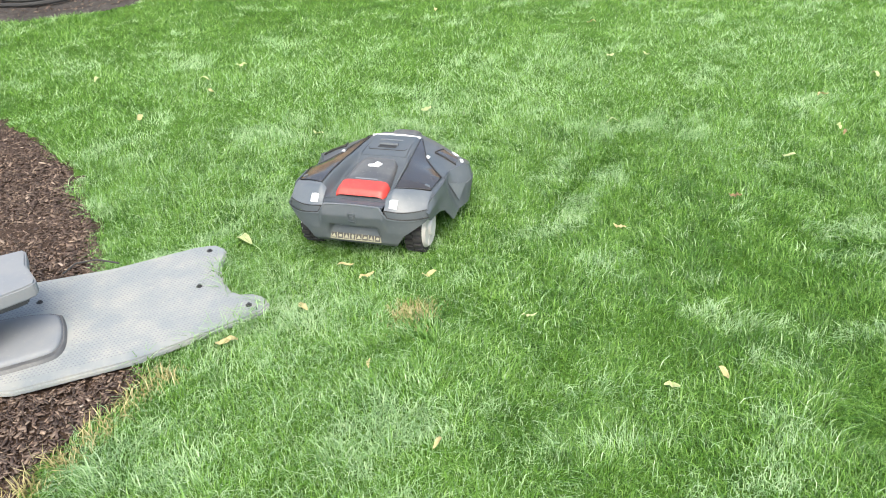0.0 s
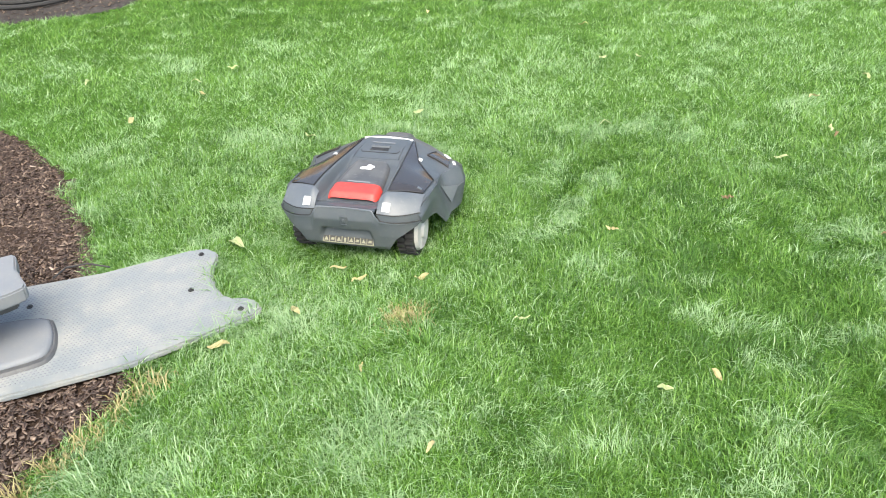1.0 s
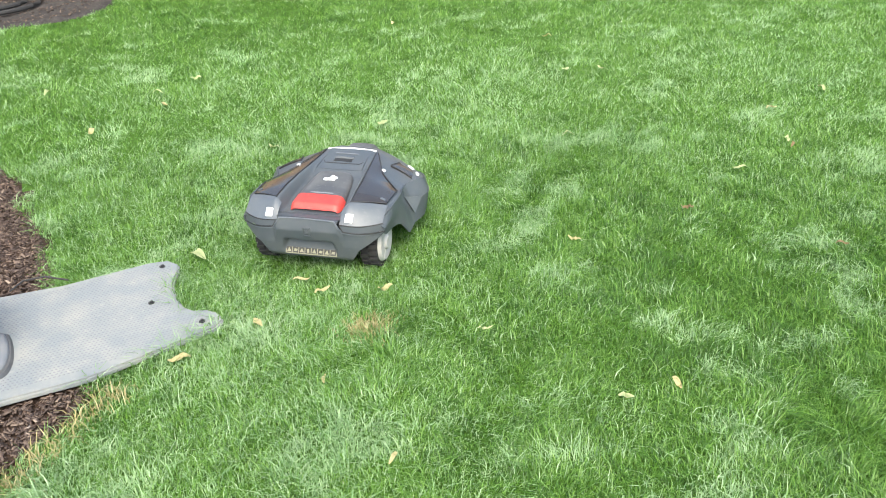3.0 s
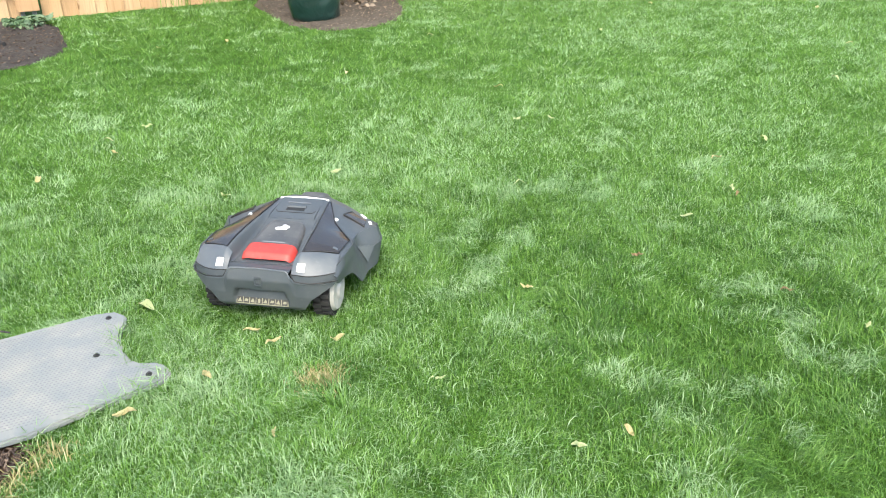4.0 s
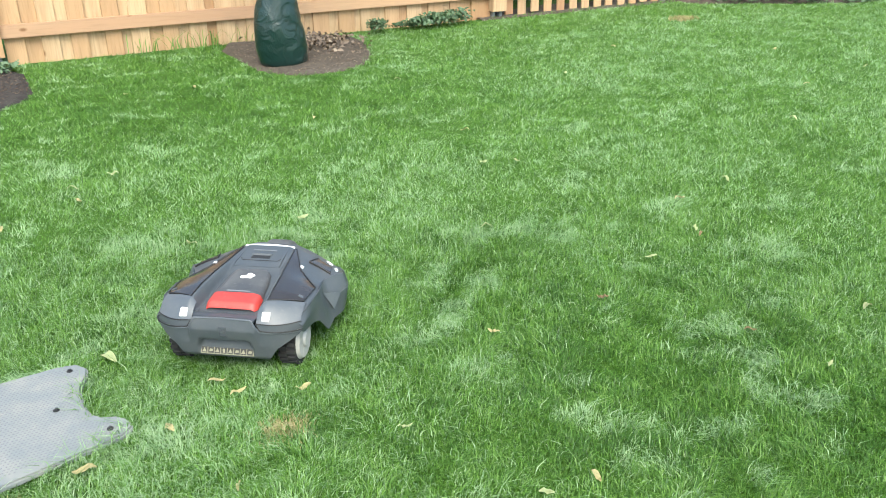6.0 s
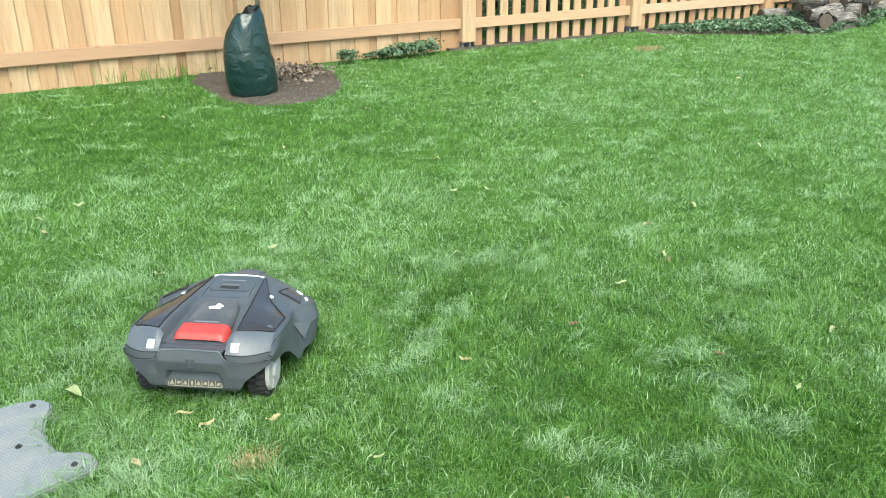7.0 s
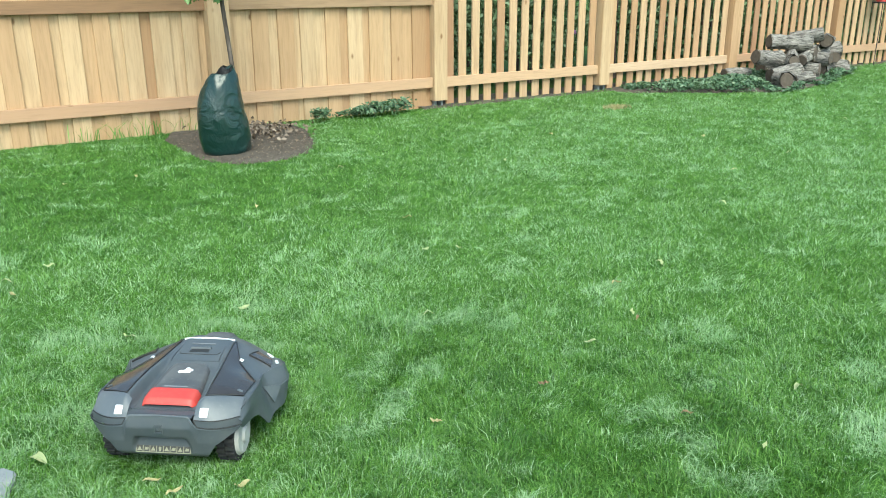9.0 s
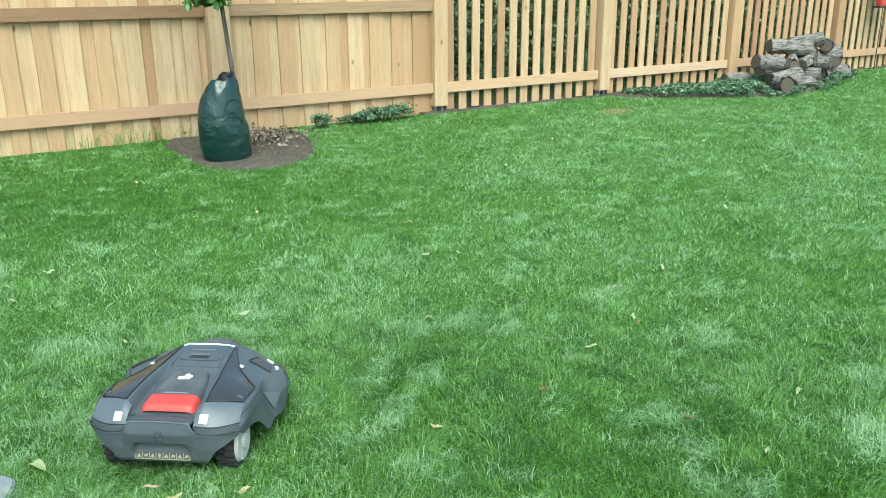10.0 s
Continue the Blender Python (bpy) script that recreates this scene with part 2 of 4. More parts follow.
def inside(xs, ys, outline):
    """Which of the points lie inside an outline."""
    hit = np.zeros(len(xs), bool)
    for (x0, y0), (x1, y1) in zip(outline, outline[1:] + outline[:1]):
        cross = (y0 > ys) != (y1 > ys)
        hit ^= cross & (xs < (x1 - x0) * (ys - y0) / (y1 - y0 + 1e-12) + x0)
    return hit


def rounded(outline, rounds=3):
    """Corner cutting: a smooth closed outline."""
    for _ in range(rounds):
        out = []
        for a, b in zip(outline, outline[1:] + outline[:1]):
            out += [(a[0] * 0.75 + b[0] * 0.25, a[1] * 0.75 + b[1] * 0.25), (a[0] * 0.25 + b[0] * 0.75, a[1] * 0.25 + b[1] * 0.75)]
        outline = out
    return outline


rng = np.random.default_rng(7)


def waves(xs, ys, scale, seed):
    """Smooth pseudo-random numbers, about -1 to 1, over the plan."""
    r = np.random.default_rng(seed)
    total = np.zeros(len(xs))
    for _ in range(7):
        a, f, p = r.uniform(0, 2 * np.pi), scale * r.uniform(0.6, 1.9), r.uniform(0, 2 * np.pi)
        total += np.sin((xs * np.cos(a) + ys * np.sin(a)) * f + p + 1.3 * np.sin((xs * np.sin(a) - ys * np.cos(a)) * f * 0.7 + p * 2))
    return total / 3.2


# ---- the plan: beds and the lawn ----
MULCH_BED = rounded([(-0.62, 4.6), (-0.45, 4.25), (-0.28, 3.85), (-0.18, 3.45), (-0.15, 3.1), (-0.13, 2.75), (-0.06, 2.5), (-0.04, 2.2), (-0.12, 2.08), (-0.24, 1.98), (-0.33, 1.88), (-0.45, 1.7), (-0.7, 1.3), (-3.0, 0.5), (-4.0, 3.0), (-2.5, 5.2)], 2)
CORNER_BED = rounded([(-0.75, 6.55), (-0.45, 6.4), (-0.1, 6.38), (0.2, 6.45), (0.42, 6.75), (0.5, 7.3), (0.4, 7.9), (0.1, 8.16), (-1.6, 8.16), (-1.8, 7.0)], 2)
TREE_BED = rounded([(2.1, 7.5), (2.13, 6.85), (2.27, 6.5), (2.58, 6.4), (2.9, 6.55), (3.2, 7.0), (3.36, 7.6), (3.3, 8.1), (2.6, 8.14), (2.15, 7.95)], 2)
IVY_BED = rounded([(7.9, 8.14), (7.8, 7.8), (8.4, 7.45), (9.0, 7.05), (9.5, 6.75), (10.3, 6.85), (11.2, 7.2), (12.4, 7.6), (12.9, 8.0), (12.9, 8.14)], 1)
IVY_STRIP = rounded([(3.62, 8.14), (3.64, 7.95), (4.05, 7.86), (4.5, 7.95), (4.82, 8.05), (4.82, 8.14)], 1)
BASE_PLATE = [(-0.62, 2.38), (-0.48, 2.29), (-0.41, 2.205), (-0.37, 2.19), (-0.07, 2.19), (0.02, 2.21), (0.17, 2.245), (0.27, 2.27), (0.302, 2.30), (0.295, 2.345), (0.272, 2.372), (0.235, 2.388), (0.212, 2.42), (0.203, 2.47), (0.202, 2.53), (0.21, 2.58), (0.232, 2.63), (0.24, 2.675), (0.215, 2.715), (0.16, 2.728), (-0.10, 2.71), (-0.35, 2.735), (-0.62, 2.74)]
BARE_SPOT = (0.66, 2.12)
SOIL_Z = -0.018

ground_bm = bmesh.new()
bmesh.ops.create_grid(ground_bm, x_segments=80, y_segments=80, size=150, matrix=pose(0, 0, SOIL_Z - 0.003))
ground = solid("ground", ground_bm, FAR_LAWN, "green lawn going on round the yard", "ground", kind="structure")
LAWN = [(-0.7, 1.0), (0.4, 1.05), (1.0, 0.8), (2.4, 0.95), (5.0, 2.4), (15.6, 7.9), (15.6, 8.05), (5.2, 8.04), (5.1, 8.12), (-1.4, 8.12), (-1.4, 4.0)]
# added sheet under the blades: shade in the gaps is put into its colour
under_blades = solid("lawn_soil", extruded(LAWN, SOIL_Z + 0.001, SOIL_Z + 0.003), SOIL, "dark green ground under the lawn, gap shade in its colour", "ground", kind="structure")


def bed(name, outline, height, material, label):
    """A bed of loose material with an uneven surface, a little above the ground."""
    xs, ys = [p[0] for p in outline], [p[1] for p in outline]
    step = 0.045
    bm = bmesh.new()
    grid = {}
    nx, ny = int((max(xs) - min(xs)) / step) + 1, int((max(ys) - min(ys)) / step) + 1
    gx, gy = np.meshgrid(min(xs) + step * np.arange(nx + 1), min(ys) + step * np.arange(ny + 1), indexing="ij")
    keep = inside(gx.ravel(), gy.ravel(), outline).reshape(gx.shape)
    for i in range(nx):
        for j in range(ny):
            if keep[i:i + 2, j:j + 2].any():
                quad = []
                for a, b in ((i, j), (i + 1, j), (i + 1, j + 1), (i, j + 1)):
                    if (a, b) not in grid:
                        x, y = gx[a, b], gy[a, b]
                        z = height + 0.012 * noise.noise((x * 9, y * 9, 0)) + 0.02 * noise.noise((x * 2, y * 2, 4))
                        grid[a, b] = bm.verts.new((x, y, max(SOIL_Z + 0.004, z if keep[a, b] else SOIL_Z + 0.004)))
                    quad.append(grid[a, b])
                bm.faces.new(quad)
    return solid(name, bm, material, label, "ground", smooth=True, kind="structure")


bed("mulch_bed", MULCH_BED, -0.008, MULCH, "brown bark mulch bed beside the charging station")
bed("corner_bed", CORNER_BED, 0.012, CORNER_SOIL, "dark soil bed at the foot of the fence")
bed("tree_bed", TREE_BED, 0.012, DARK_SOIL, "round bare soil bed round the young tree")
bed("ivy_bed", IVY_BED, 0.02, DARK_SOIL, "soil under the ivy along the picket fence")
bed("fence_strip_bed", [(5.0, 8.04), (8.0, 8.05), (15.6, 8.05), (15.6, 8.6), (5.0, 8.6)], 0.0, DARK_SOIL, "bare brown soil strip under the picket fence")


def chips(name, outline, count, sizes, material, label, region=None, z=0.03):
    """Loose flat pieces that lie on a bed."""
    xs, ys = np.array([p[0] for p in outline]), np.array([p[1] for p in outline])
    x0, x1, y0, y1 = region or (xs.min(), xs.max(), ys.min(), ys.max())
    px, py = rng.uniform(x0, x1, count * 3), rng.uniform(y0, y1, count * 3)
    ok = inside(px, py, outline) & ~inside(px, py, BASE_PLATE)
    px, py = px[ok][:count], py[ok][:count]
    n = len(px)
    a, tilt, turn = rng.uniform(0, 2 * np.pi, n), rng.normal(0, 0.35, n), rng.normal(0, 0.3, n)
    ln, wd = rng.uniform(*sizes, n), rng.uniform(0.25, 0.5, n)
    th = rng.uniform(0.08, 0.2, n)
    cube = np.array([(-1, -1, -1), (1, -0.8, -1), (0.9, 1, -1), (-1, 0.7, -1), (-0.9, -0.9, 1), (1, -0.7, 1), (0.8, 0.8, 1), (-0.9, 0.6, 1)]) / 2
    v = cube[None] * np.stack([ln, ln * wd, ln * th], 1)[:, None]
    vz = v[..., 2] + v[..., 0] * np.sin(tilt)[:, None] + v[..., 1] * np.sin(turn)[:, None]
    vx = v[..., 0] * np.cos(a)[:, None] - v[..., 1] * np.sin(a)[:, None] + px[:, None]
    vy = v[..., 0] * np.sin(a)[:, None] + v[..., 1] * np.cos(a)[:, None] + py[:, None]
    verts = np.stack([vx, vy, vz + z + rng.uniform(0, 0.008, n)[:, None]], 2).reshape(-1, 3)
    quads = np.array([(0, 3, 2, 1), (4, 5, 6, 7), (0, 1, 5, 4), (1, 2, 6, 5), (2, 3, 7, 6), (3, 0, 4, 7)])
    faces = (quads[None] + 8 * np.arange(n)[:, None, None]).reshape(-1, 4)
    ob = new(name, raw_mesh(name, verts, faces, material))
    return tagged(ob, label, "mulch", kind="stuff")


BARK_CHIP = leafy("bark_chip", (0.026, 0.017, 0.013), (0.072, 0.048, 0.037), (0.19, 0.14, 0.105), 0.1, 0.02, 0.04)
PALE_CHIP = leafy("pale_chip", (0.11, 0.075, 0.055), (0.19, 0.14, 0.105), (0.36, 0.29, 0.23), 0.1, 0.02, 0.04)
chips("bark_chips", MULCH_BED, 30000, (0.005, 0.02), BARK_CHIP, "fine dark brown bark chips on the bed", (-0.9, 0, 1.6, 4.7), -0.005)
chips("bark_chips", MULCH_BED, 12000, (0.02, 0.05), BARK_CHIP, "loose brown bark chips further into the bed", (-4.0, -0.9, 0.4, 5.3), -0.003)
chips("pale_chips", MULCH_BED, 330, (0.007, 0.022), PALE_CHIP, "few pale wood chips among dark bark", (-0.9, 0, 1.6, 4.7), 0.002)
chips("soil_crumbs", CORNER_BED, 1500, (0.008, 0.025), BARK_CHIP, "brown crumbs and chips on the corner bed", (-0.9, 0.6, 6.3, 8.2), 0.014)
chips("tree_bed_crumbs", TREE_BED, 1600, (0.006, 0.018), LITTER, "small chips and twigs on the bare soil", None, 0.014)


# ---- the fence ----
FENCE_Y, SPAN, FIRST_POST = 8.17, 2.475, 2.78
FENCE_TOP = 1.9
solid_fence = thing("fence", pose(0, FENCE_Y, 0), "new cedar board fence with solid panels and square posts", "fence", "garden fence", "structure")
picket_fence = thing("fence", pose(0, FENCE_Y, 0), "new cedar picket fence with open gaps between pickets", "fence", "garden fence", "structure")


def shared(name, me, parent, at, label=""):
    """One more piece on the same mesh."""
    ob = new(name, me)
    ob.parent = parent
    ob.matrix_basis = at
    return tagged(ob, label)


def post_mesh():
    bm = boxed(-0.085, 0.085, -0.085, 0.085, 0.06, FENCE_TOP + 0.06)
    return finish("post", bm, CEDAR, bevel=0.004)


def foot_mesh():
    return finish("post_foot", boxed(-0.016, 0.016, -0.03, 0.03, -0.05, 0.07), STATION, bevel=0.002)


def plank_mesh(width, z0, z1, material, thick=0.02):
    """An upright board with eased edges and a slight cup, its face at y = 0."""
    bm = bmesh.new()
    h = width / 2
    prof = [(-h, 0.004), (-h + 0.004, 0), (h - 0.004, 0), (h, 0.004), (h, thick), (-h, thick)]
    rows = [[bm.verts.new((x, y, z)) for x, y in prof] for z in (z0, z1)]
    for k in range(6):
        bm.faces.new((rows[0][k], rows[0][(k + 1) % 6], rows[1][(k + 1) % 6], rows[1][k]))
    bm.faces.new(rows[0][::-1])
    bm.faces.new(rows[1])
    bmesh.ops.recalc_face_normals(bm, faces=bm.faces)
    return finish("board", bm, material)


POST, FOOT = post_mesh(), foot_mesh()
FRONTS = [plank_mesh(w, -0.03, FENCE_TOP, CEDAR) for w in (0.142, 0.158, 0.172)]
BACK = plank_mesh(0.15, -0.03, FENCE_TOP, CEDAR)
PICKET = plank_mesh(0.104, -0.025, FENCE_TOP, CEDAR_PICKET)
RAIL_LENGTH = SPAN - 0.17
RAIL = finish("rail", boxed(-RAIL_LENGTH / 2, RAIL_LENGTH / 2, 0, 0.04, 0, 0.11), CEDAR_RAIL, bevel=0.003)
RAIL_WORN = finish("rail", boxed(-RAIL_LENGTH / 2, RAIL_LENGTH / 2, 0, 0.04, 0, 0.11), WORN_RAIL, bevel=0.003)
posts = [FIRST_POST + SPAN * k for k in range(-3, 7)]
jig = random.Random(3)
for k, x in enumerate(posts):
    owner = solid_fence if x < 5.0 else picket_fence
    ground_drop = 0.0
    wide = 1.22 if k == 3 else 1.0
    p = shared("post", POST, owner, pose(x, -0.035 if k == 3 else 0, 0) @ Matrix.Diagonal((wide, 1, 1, 1)))
    for side in (-0.045, 0.045):
        f = shared("post_foot", FOOT, p, pose(side, 0, 0))
    if k == len(posts) - 1:
        continue
    a, b = x + 0.085, x + SPAN - 0.085
    mid = (a + b) / 2
    if x < 5.0:
        for z in (0.205, 1.085, FENCE_TOP - 0.13):
            shared("rail", RAIL_WORN if z == 1.085 else RAIL, solid_fence, pose(mid, -0.045, z))
        n = 9
        step = (b - a) / n
        for i in range(n):
            cx = a + step * (i + 0.5)
            shared("board", jig.choice(FRONTS), solid_fence, pose(cx - 0.03 + jig.uniform(-0.02, 0.02), -0.004, -0.01 + jig.uniform(-0.012, 0.015), 0, jig.uniform(-0.3, 0.3), 0))
            shared("board", BACK, solid_fence, pose(cx + step / 2 - 0.03 + jig.uniform(-0.012, 0.012), 0.018, -0.01 + jig.uniform(-0.012, 0.015), 0, jig.uniform(-0.3, 0.3), 0))
    else:
        for z in (0.2, FENCE_TOP - 0.25):
            shared("rail", RAIL, picket_fence, pose(mid, -0.045, z))
        n = 13
        step = (b - a) / n
        for i in range(n):
            cx = a + step * (i + 0.5)
            shared("picket", PICKET, picket_fence, pose(cx + jig.uniform(-0.008, 0.008), -0.004, 0.02 + jig.uniform(-0.015, 0.02), 0, jig.uniform(-0.3, 0.3), 0))


# ---- leaves and clumps ----
def leaf_cloud(centres, normals, size, material, name, fold=0.25):
    """Many small folded leaves, four corners each, at the given places."""
    n = len(centres)
    nrm = normals / (np.linalg.norm(normals, axis=1, keepdims=True) + 1e-9)
    ref = rng.normal(0, 1, (n, 3))
    u = np.cross(nrm, ref)
    u /= np.linalg.norm(u, axis=1, keepdims=True) + 1e-9
    w = np.cross(nrm, u)
    s = (size * rng.uniform(0.6, 1.3, n))[:, None]
    v = np.stack([centres - u * s * 0.5, centres + w * s * 0.33 + nrm * s * fold, centres + u * s * 0.55, centres - w * s * 0.33 + nrm * s * fold], 1).reshape(-1, 3)
    base = 4 * np.arange(n)[:, None]
    faces = np.concatenate([base + np.array([[0, 1, 2]]), base + np.array([[0, 2, 3]])], 1).reshape(-1, 3)
    return raw_mesh(name, v, faces, material)


def shrub(at, rx, ry, height, count, size):
    """A dense shrub: a few stems and a crown of leaves in uneven clumps."""
    holder = thing("shrub", pose(*at), "dark green leafy shrub growing behind the picket fence", "shrub", "shrubs behind the fence")
    for k in range(4):
        a = k * 1.7 + at[0]
        tip = (rx * 0.5 * math.cos(a), ry * 0.5 * math.sin(a), height * 0.8)
        part("stem", tube([(0.05 * math.cos(a), 0.05 * math.sin(a), -0.02), (tip[0] * 0.4, tip[1] * 0.4, height * 0.4), tip], [0.02, 0.015, 0.005], 6), TRUNK, holder)
    lumps = 16
    c = np.stack([rng.uniform(-rx, rx, lumps), rng.uniform(-ry, ry, lumps), rng.uniform(0.12, 0.95, lumps) * height], 1)
    which = rng.integers(0, lumps, count)
    d = rng.normal(0, 1, (count, 3))
    d /= np.linalg.norm(d, axis=1, keepdims=True)
    rad = rng.uniform(0.55, 1.0, count)[:, None] * np.array([0.42, 0.3, 0.36]) * (0.7 + 0.5 * rng.random(lumps))[which][:, None]
    p = c[which] + d * rad
    p[:, 2] = np.maximum(p[:, 2], 0.03)
    crown = new("crown", leaf_cloud(p, d + rng.normal(0, 0.5, (count, 3)), size, HEDGE, "crown"))
    crown.parent = holder
    return holder


for k in range(11):
    shrub((5.3 + 1.15 * k + jig.uniform(-0.2, 0.2), 9.15 + jig.uniform(-0.15, 0.25), 0), 0.65, 0.35, 1.9 + jig.uniform(-0.2, 0.3), 2600, 0.09)
bloom = bmesh.new()
for k in range(6):
    bmesh.ops.create_icosphere(bloom, subdivisions=1, radius=0.022, matrix=Matrix.LocRotScale((0.024 * math.cos(k * 1.05), 0.0, 0.024 * math.sin(k * 1.05)), None, (1, 0.45, 1)))
hosts = [o for o in scene.objects if o.name.startswith("shrub")]
host = min(hosts, key=lambda o: abs(o.matrix_basis.translation.x - 7.75))
part("flower", bloom, plastic("violet_petal", (0.38, 0.2, 0.42), (0.3, 0.2, 0.3), 0.2, 0.6), host, "small violet flower", at=pose(7.75 - host.matrix_basis.translation.x, 8.72 - host.matrix_basis.translation.y, 0.67))
for k in range(9):
    shrub((5.0 + 1.6 * k + jig.uniform(-0.2, 0.2), 10.4 + jig.uniform(-0.2, 0.3), 0), 0.9, 0.5, 2.6 + jig.uniform(-0.2, 0.3), 2600, 0.12)


def ground_cover(name, outline, count, size, height, label):
    xs, ys = [p[0] for p in outline], [p[1] for p in outline]
    px, py = rng.uniform(min(xs), max(xs), count * 2), rng.uniform(min(ys), max(ys), count * 2)
    ok = inside(px, py, outline) & (waves(px, py, 5, 5) > -0.8)
    px, py = px[ok][:count], py[ok][:count] - 0.08 + rng.normal(0, 0.05, min(count, int(ok.sum())))
    hump = 0.55 + 0.35 * waves(px, py, 4.0, 9)
    pz = -0.005 + height * np.clip(hump, 0.1, 1.2) * rng.uniform(0.25, 1.0, len(px))
    nrm = np.stack([rng.normal(0, 0.5, len(px)), rng.normal(-0.25, 0.5, len(px)), np.ones(len(px))], 1)
    ob = new(name, leaf_cloud(np.stack([px, py, pz], 1), nrm, size, IVY, name))
    return tagged(ob, label, "ivy", kind="stuff")


ground_cover("ivy", IVY_BED, 12000, 0.045, 0.15, "low dark green ivy along the picket fence and logs")
ground_cover("weeds", [(0.1, 7.75), (0.3, 7.7), (0.5, 7.95), (0.5, 8.12), (0.1, 8.12)], 260, 0.05, 0.1, "pale green small weeds at the foot of the fence")
ground_cover("ivy", IVY_STRIP, 1000, 0.045, 0.19, "low dark green ivy at the foot of the board fence")


# ---- the log pile ----
def log(at, length, radius, turn, tilt, seed):
    r = random.Random(seed)
    holder = thing("log", pose(*at, 0, 0, turn) @ pose(0, 0, 0, 0, -tilt, 0), "weathered grey log with rough bark in a woodpile", "log", "woodpile")
    bm = bmesh.new()
    rings, sides = [], 22
    bow = r.uniform(-0.03, 0.03)
    for i in range(13):
        x = length * (i / 12 - 0.5)
        ring = []
        for k in range(sides):
            a = 2 * math.pi * k / sides
            q = radius * (1 + 0.3 * noise.noise((x * 3 + seed * 7, math.cos(a) * 1.1, math.sin(a) * 1.1)) + 0.16 * noise.noise((x * 11 + seed, math.cos(a) * 4, math.sin(a) * 4)) + 0.03 * r.uniform(-1, 1))
            ring.append(bm.verts.new((x, q * math.cos(a) + bow * math.cos(3 * x), q * math.sin(a))))
        rings.append(ring)
    for a, b in zip(rings, rings[1:]):
        for k in range(sides):
            bm.faces.new((a[k], a[(k + 1) % sides], b[(k + 1) % sides], b[k]))
    bmesh.ops.recalc_face_normals(bm, faces=bm.faces)
    part("bark", bm, BARK, holder, smooth=True)
    for end in (-1, 1):
        disc = bmesh.new()
        bmesh.ops.create_cone(disc, cap_ends=True, segments=16, radius1=radius * 0.94, radius2=radius * 0.86, depth=0.02, matrix=pose(end * (length / 2 - 0.006), bow * math.cos(1.5 * length), 0, 0, 90 * end, 0))
        part("cut_end", disc, CUT, holder, "brown sawn end grain")
    return holder


LOGS = [(10.22, 7.20, 0.13, 0.5, 0.12, -22, 8), (10.62, 7.25, 0.11, 0.32, 0.10, 30, 0), (11.0, 7.40, 0.12, 0.42, 0.12, -60, 0), (11.42, 7.45, 0.11, 0.4, 0.11, 20, 0), (11.78, 7.50, 0.12, 0.48, 0.125, -42, -6), (10.75, 7.75, 0.12, 0.5, 0.11, -10, 0),
        (10.25, 7.50, 0.32, 0.5, 0.105, -12, -6), (10.68, 7.45, 0.30, 0.4, 0.105, 40, 12), (11.02, 7.50, 0.33, 0.4, 0.12, -70, 0), (11.4, 7.52, 0.33, 0.42, 0.11, 10, 0), (11.72, 7.58, 0.33, 0.42, 0.12, -35, 10),
        (10.72, 7.52, 0.50, 0.72, 0.10, -24, -3), (11.22, 7.60, 0.55, 0.5, 0.105, -50, 10), (11.45, 7.45, 0.50, 0.34, 0.095, 28, 0), (9.93, 6.98, 0.10, 0.28, 0.105, 62, 0), (10.4, 7.02, 0.09, 0.3, 0.08, -30, 5), (9.95, 7.75, 0.09, 0.45, 0.09, -15, 0),
        (10.45, 7.28, 0.27, 0.3, 0.08, 48, -10), (10.9, 7.36, 0.30, 0.3, 0.085, 15, 14), (11.25, 7.38, 0.27, 0.34, 0.09, -75, 0), (11.62, 7.42, 0.27, 0.32, 0.085, 40, 0)]
for i, (x, y, z, ln, rad, turn, tilt) in enumerate(LOGS):
    log((x - 0.08, y, z), ln * 0.86, rad * 0.95, turn, tilt, i + 1)


# ---- the young tree and its watering bag ----
def young_tree(at):
    tree = thing("young_tree", pose(*at), "slim young tree with a thin grey-brown trunk", "tree")
    line = [(0.08, 0, -0.03), (0.06, 0, 0.35), (0.03, 0, 0.7), (-0.005, 0.01, 1.15), (-0.02, 0.02, 1.7), (-0.02, 0.0, 2.5)]
    part("trunk", tube(line, [0.025, 0.021, 0.018, 0.017, 0.014, 0.008], 10), TRUNK, tree, smooth=True)
    tips = []
    for k in range(9):
        a, z = k * 2.4, 1.35 + 0.13 * k
        tip = (-0.05 + 0.55 * math.cos(a), 0.5 * math.sin(a), z + 0.25 - 0.03 * k)
        part("limb", tube([(-0.055, 0.01, z), (-0.05 + 0.28 * math.cos(a), 0.25 * math.sin(a), z + 0.2), tip], [0.012, 0.008, 0.003], 6), TRUNK, tree)
        tips += [np.array(tip), np.array(((tip[0] - 0.05) / 2, tip[1] / 2, z + 0.2))]
    part("limb", tube([(-0.01, 0.0, 1.3), (-0.1, -0.05, 1.31), (-0.2, -0.06, 1.24)], [0.01, 0.007, 0.003], 6), TRUNK, tree)
    tips.append(np.array((-0.17, -0.06, 1.25)))
    c = np.array(tips)[rng.integers(0, len(tips), 900)] + rng.normal(0, 0.09, (900, 3))
    c = np.concatenate([c, np.array((-0.12, -0.05, 1.225)) + rng.normal(0, 1, (110, 3)) * np.array((0.075, 0.05, 0.022))])
    c = c[c[:, 2] > 1.175]
    crown = new("crown", leaf_cloud(c, rng.normal(0, 0.6, (len(c), 3)) + np.array((0, -0.4, 0.8)), 0.075, TREE_LEAF, "crown"))
    crown.parent = tree
    return tree


TREE_AT = (2.46, 6.98, 0.03)
young_tree(TREE_AT)


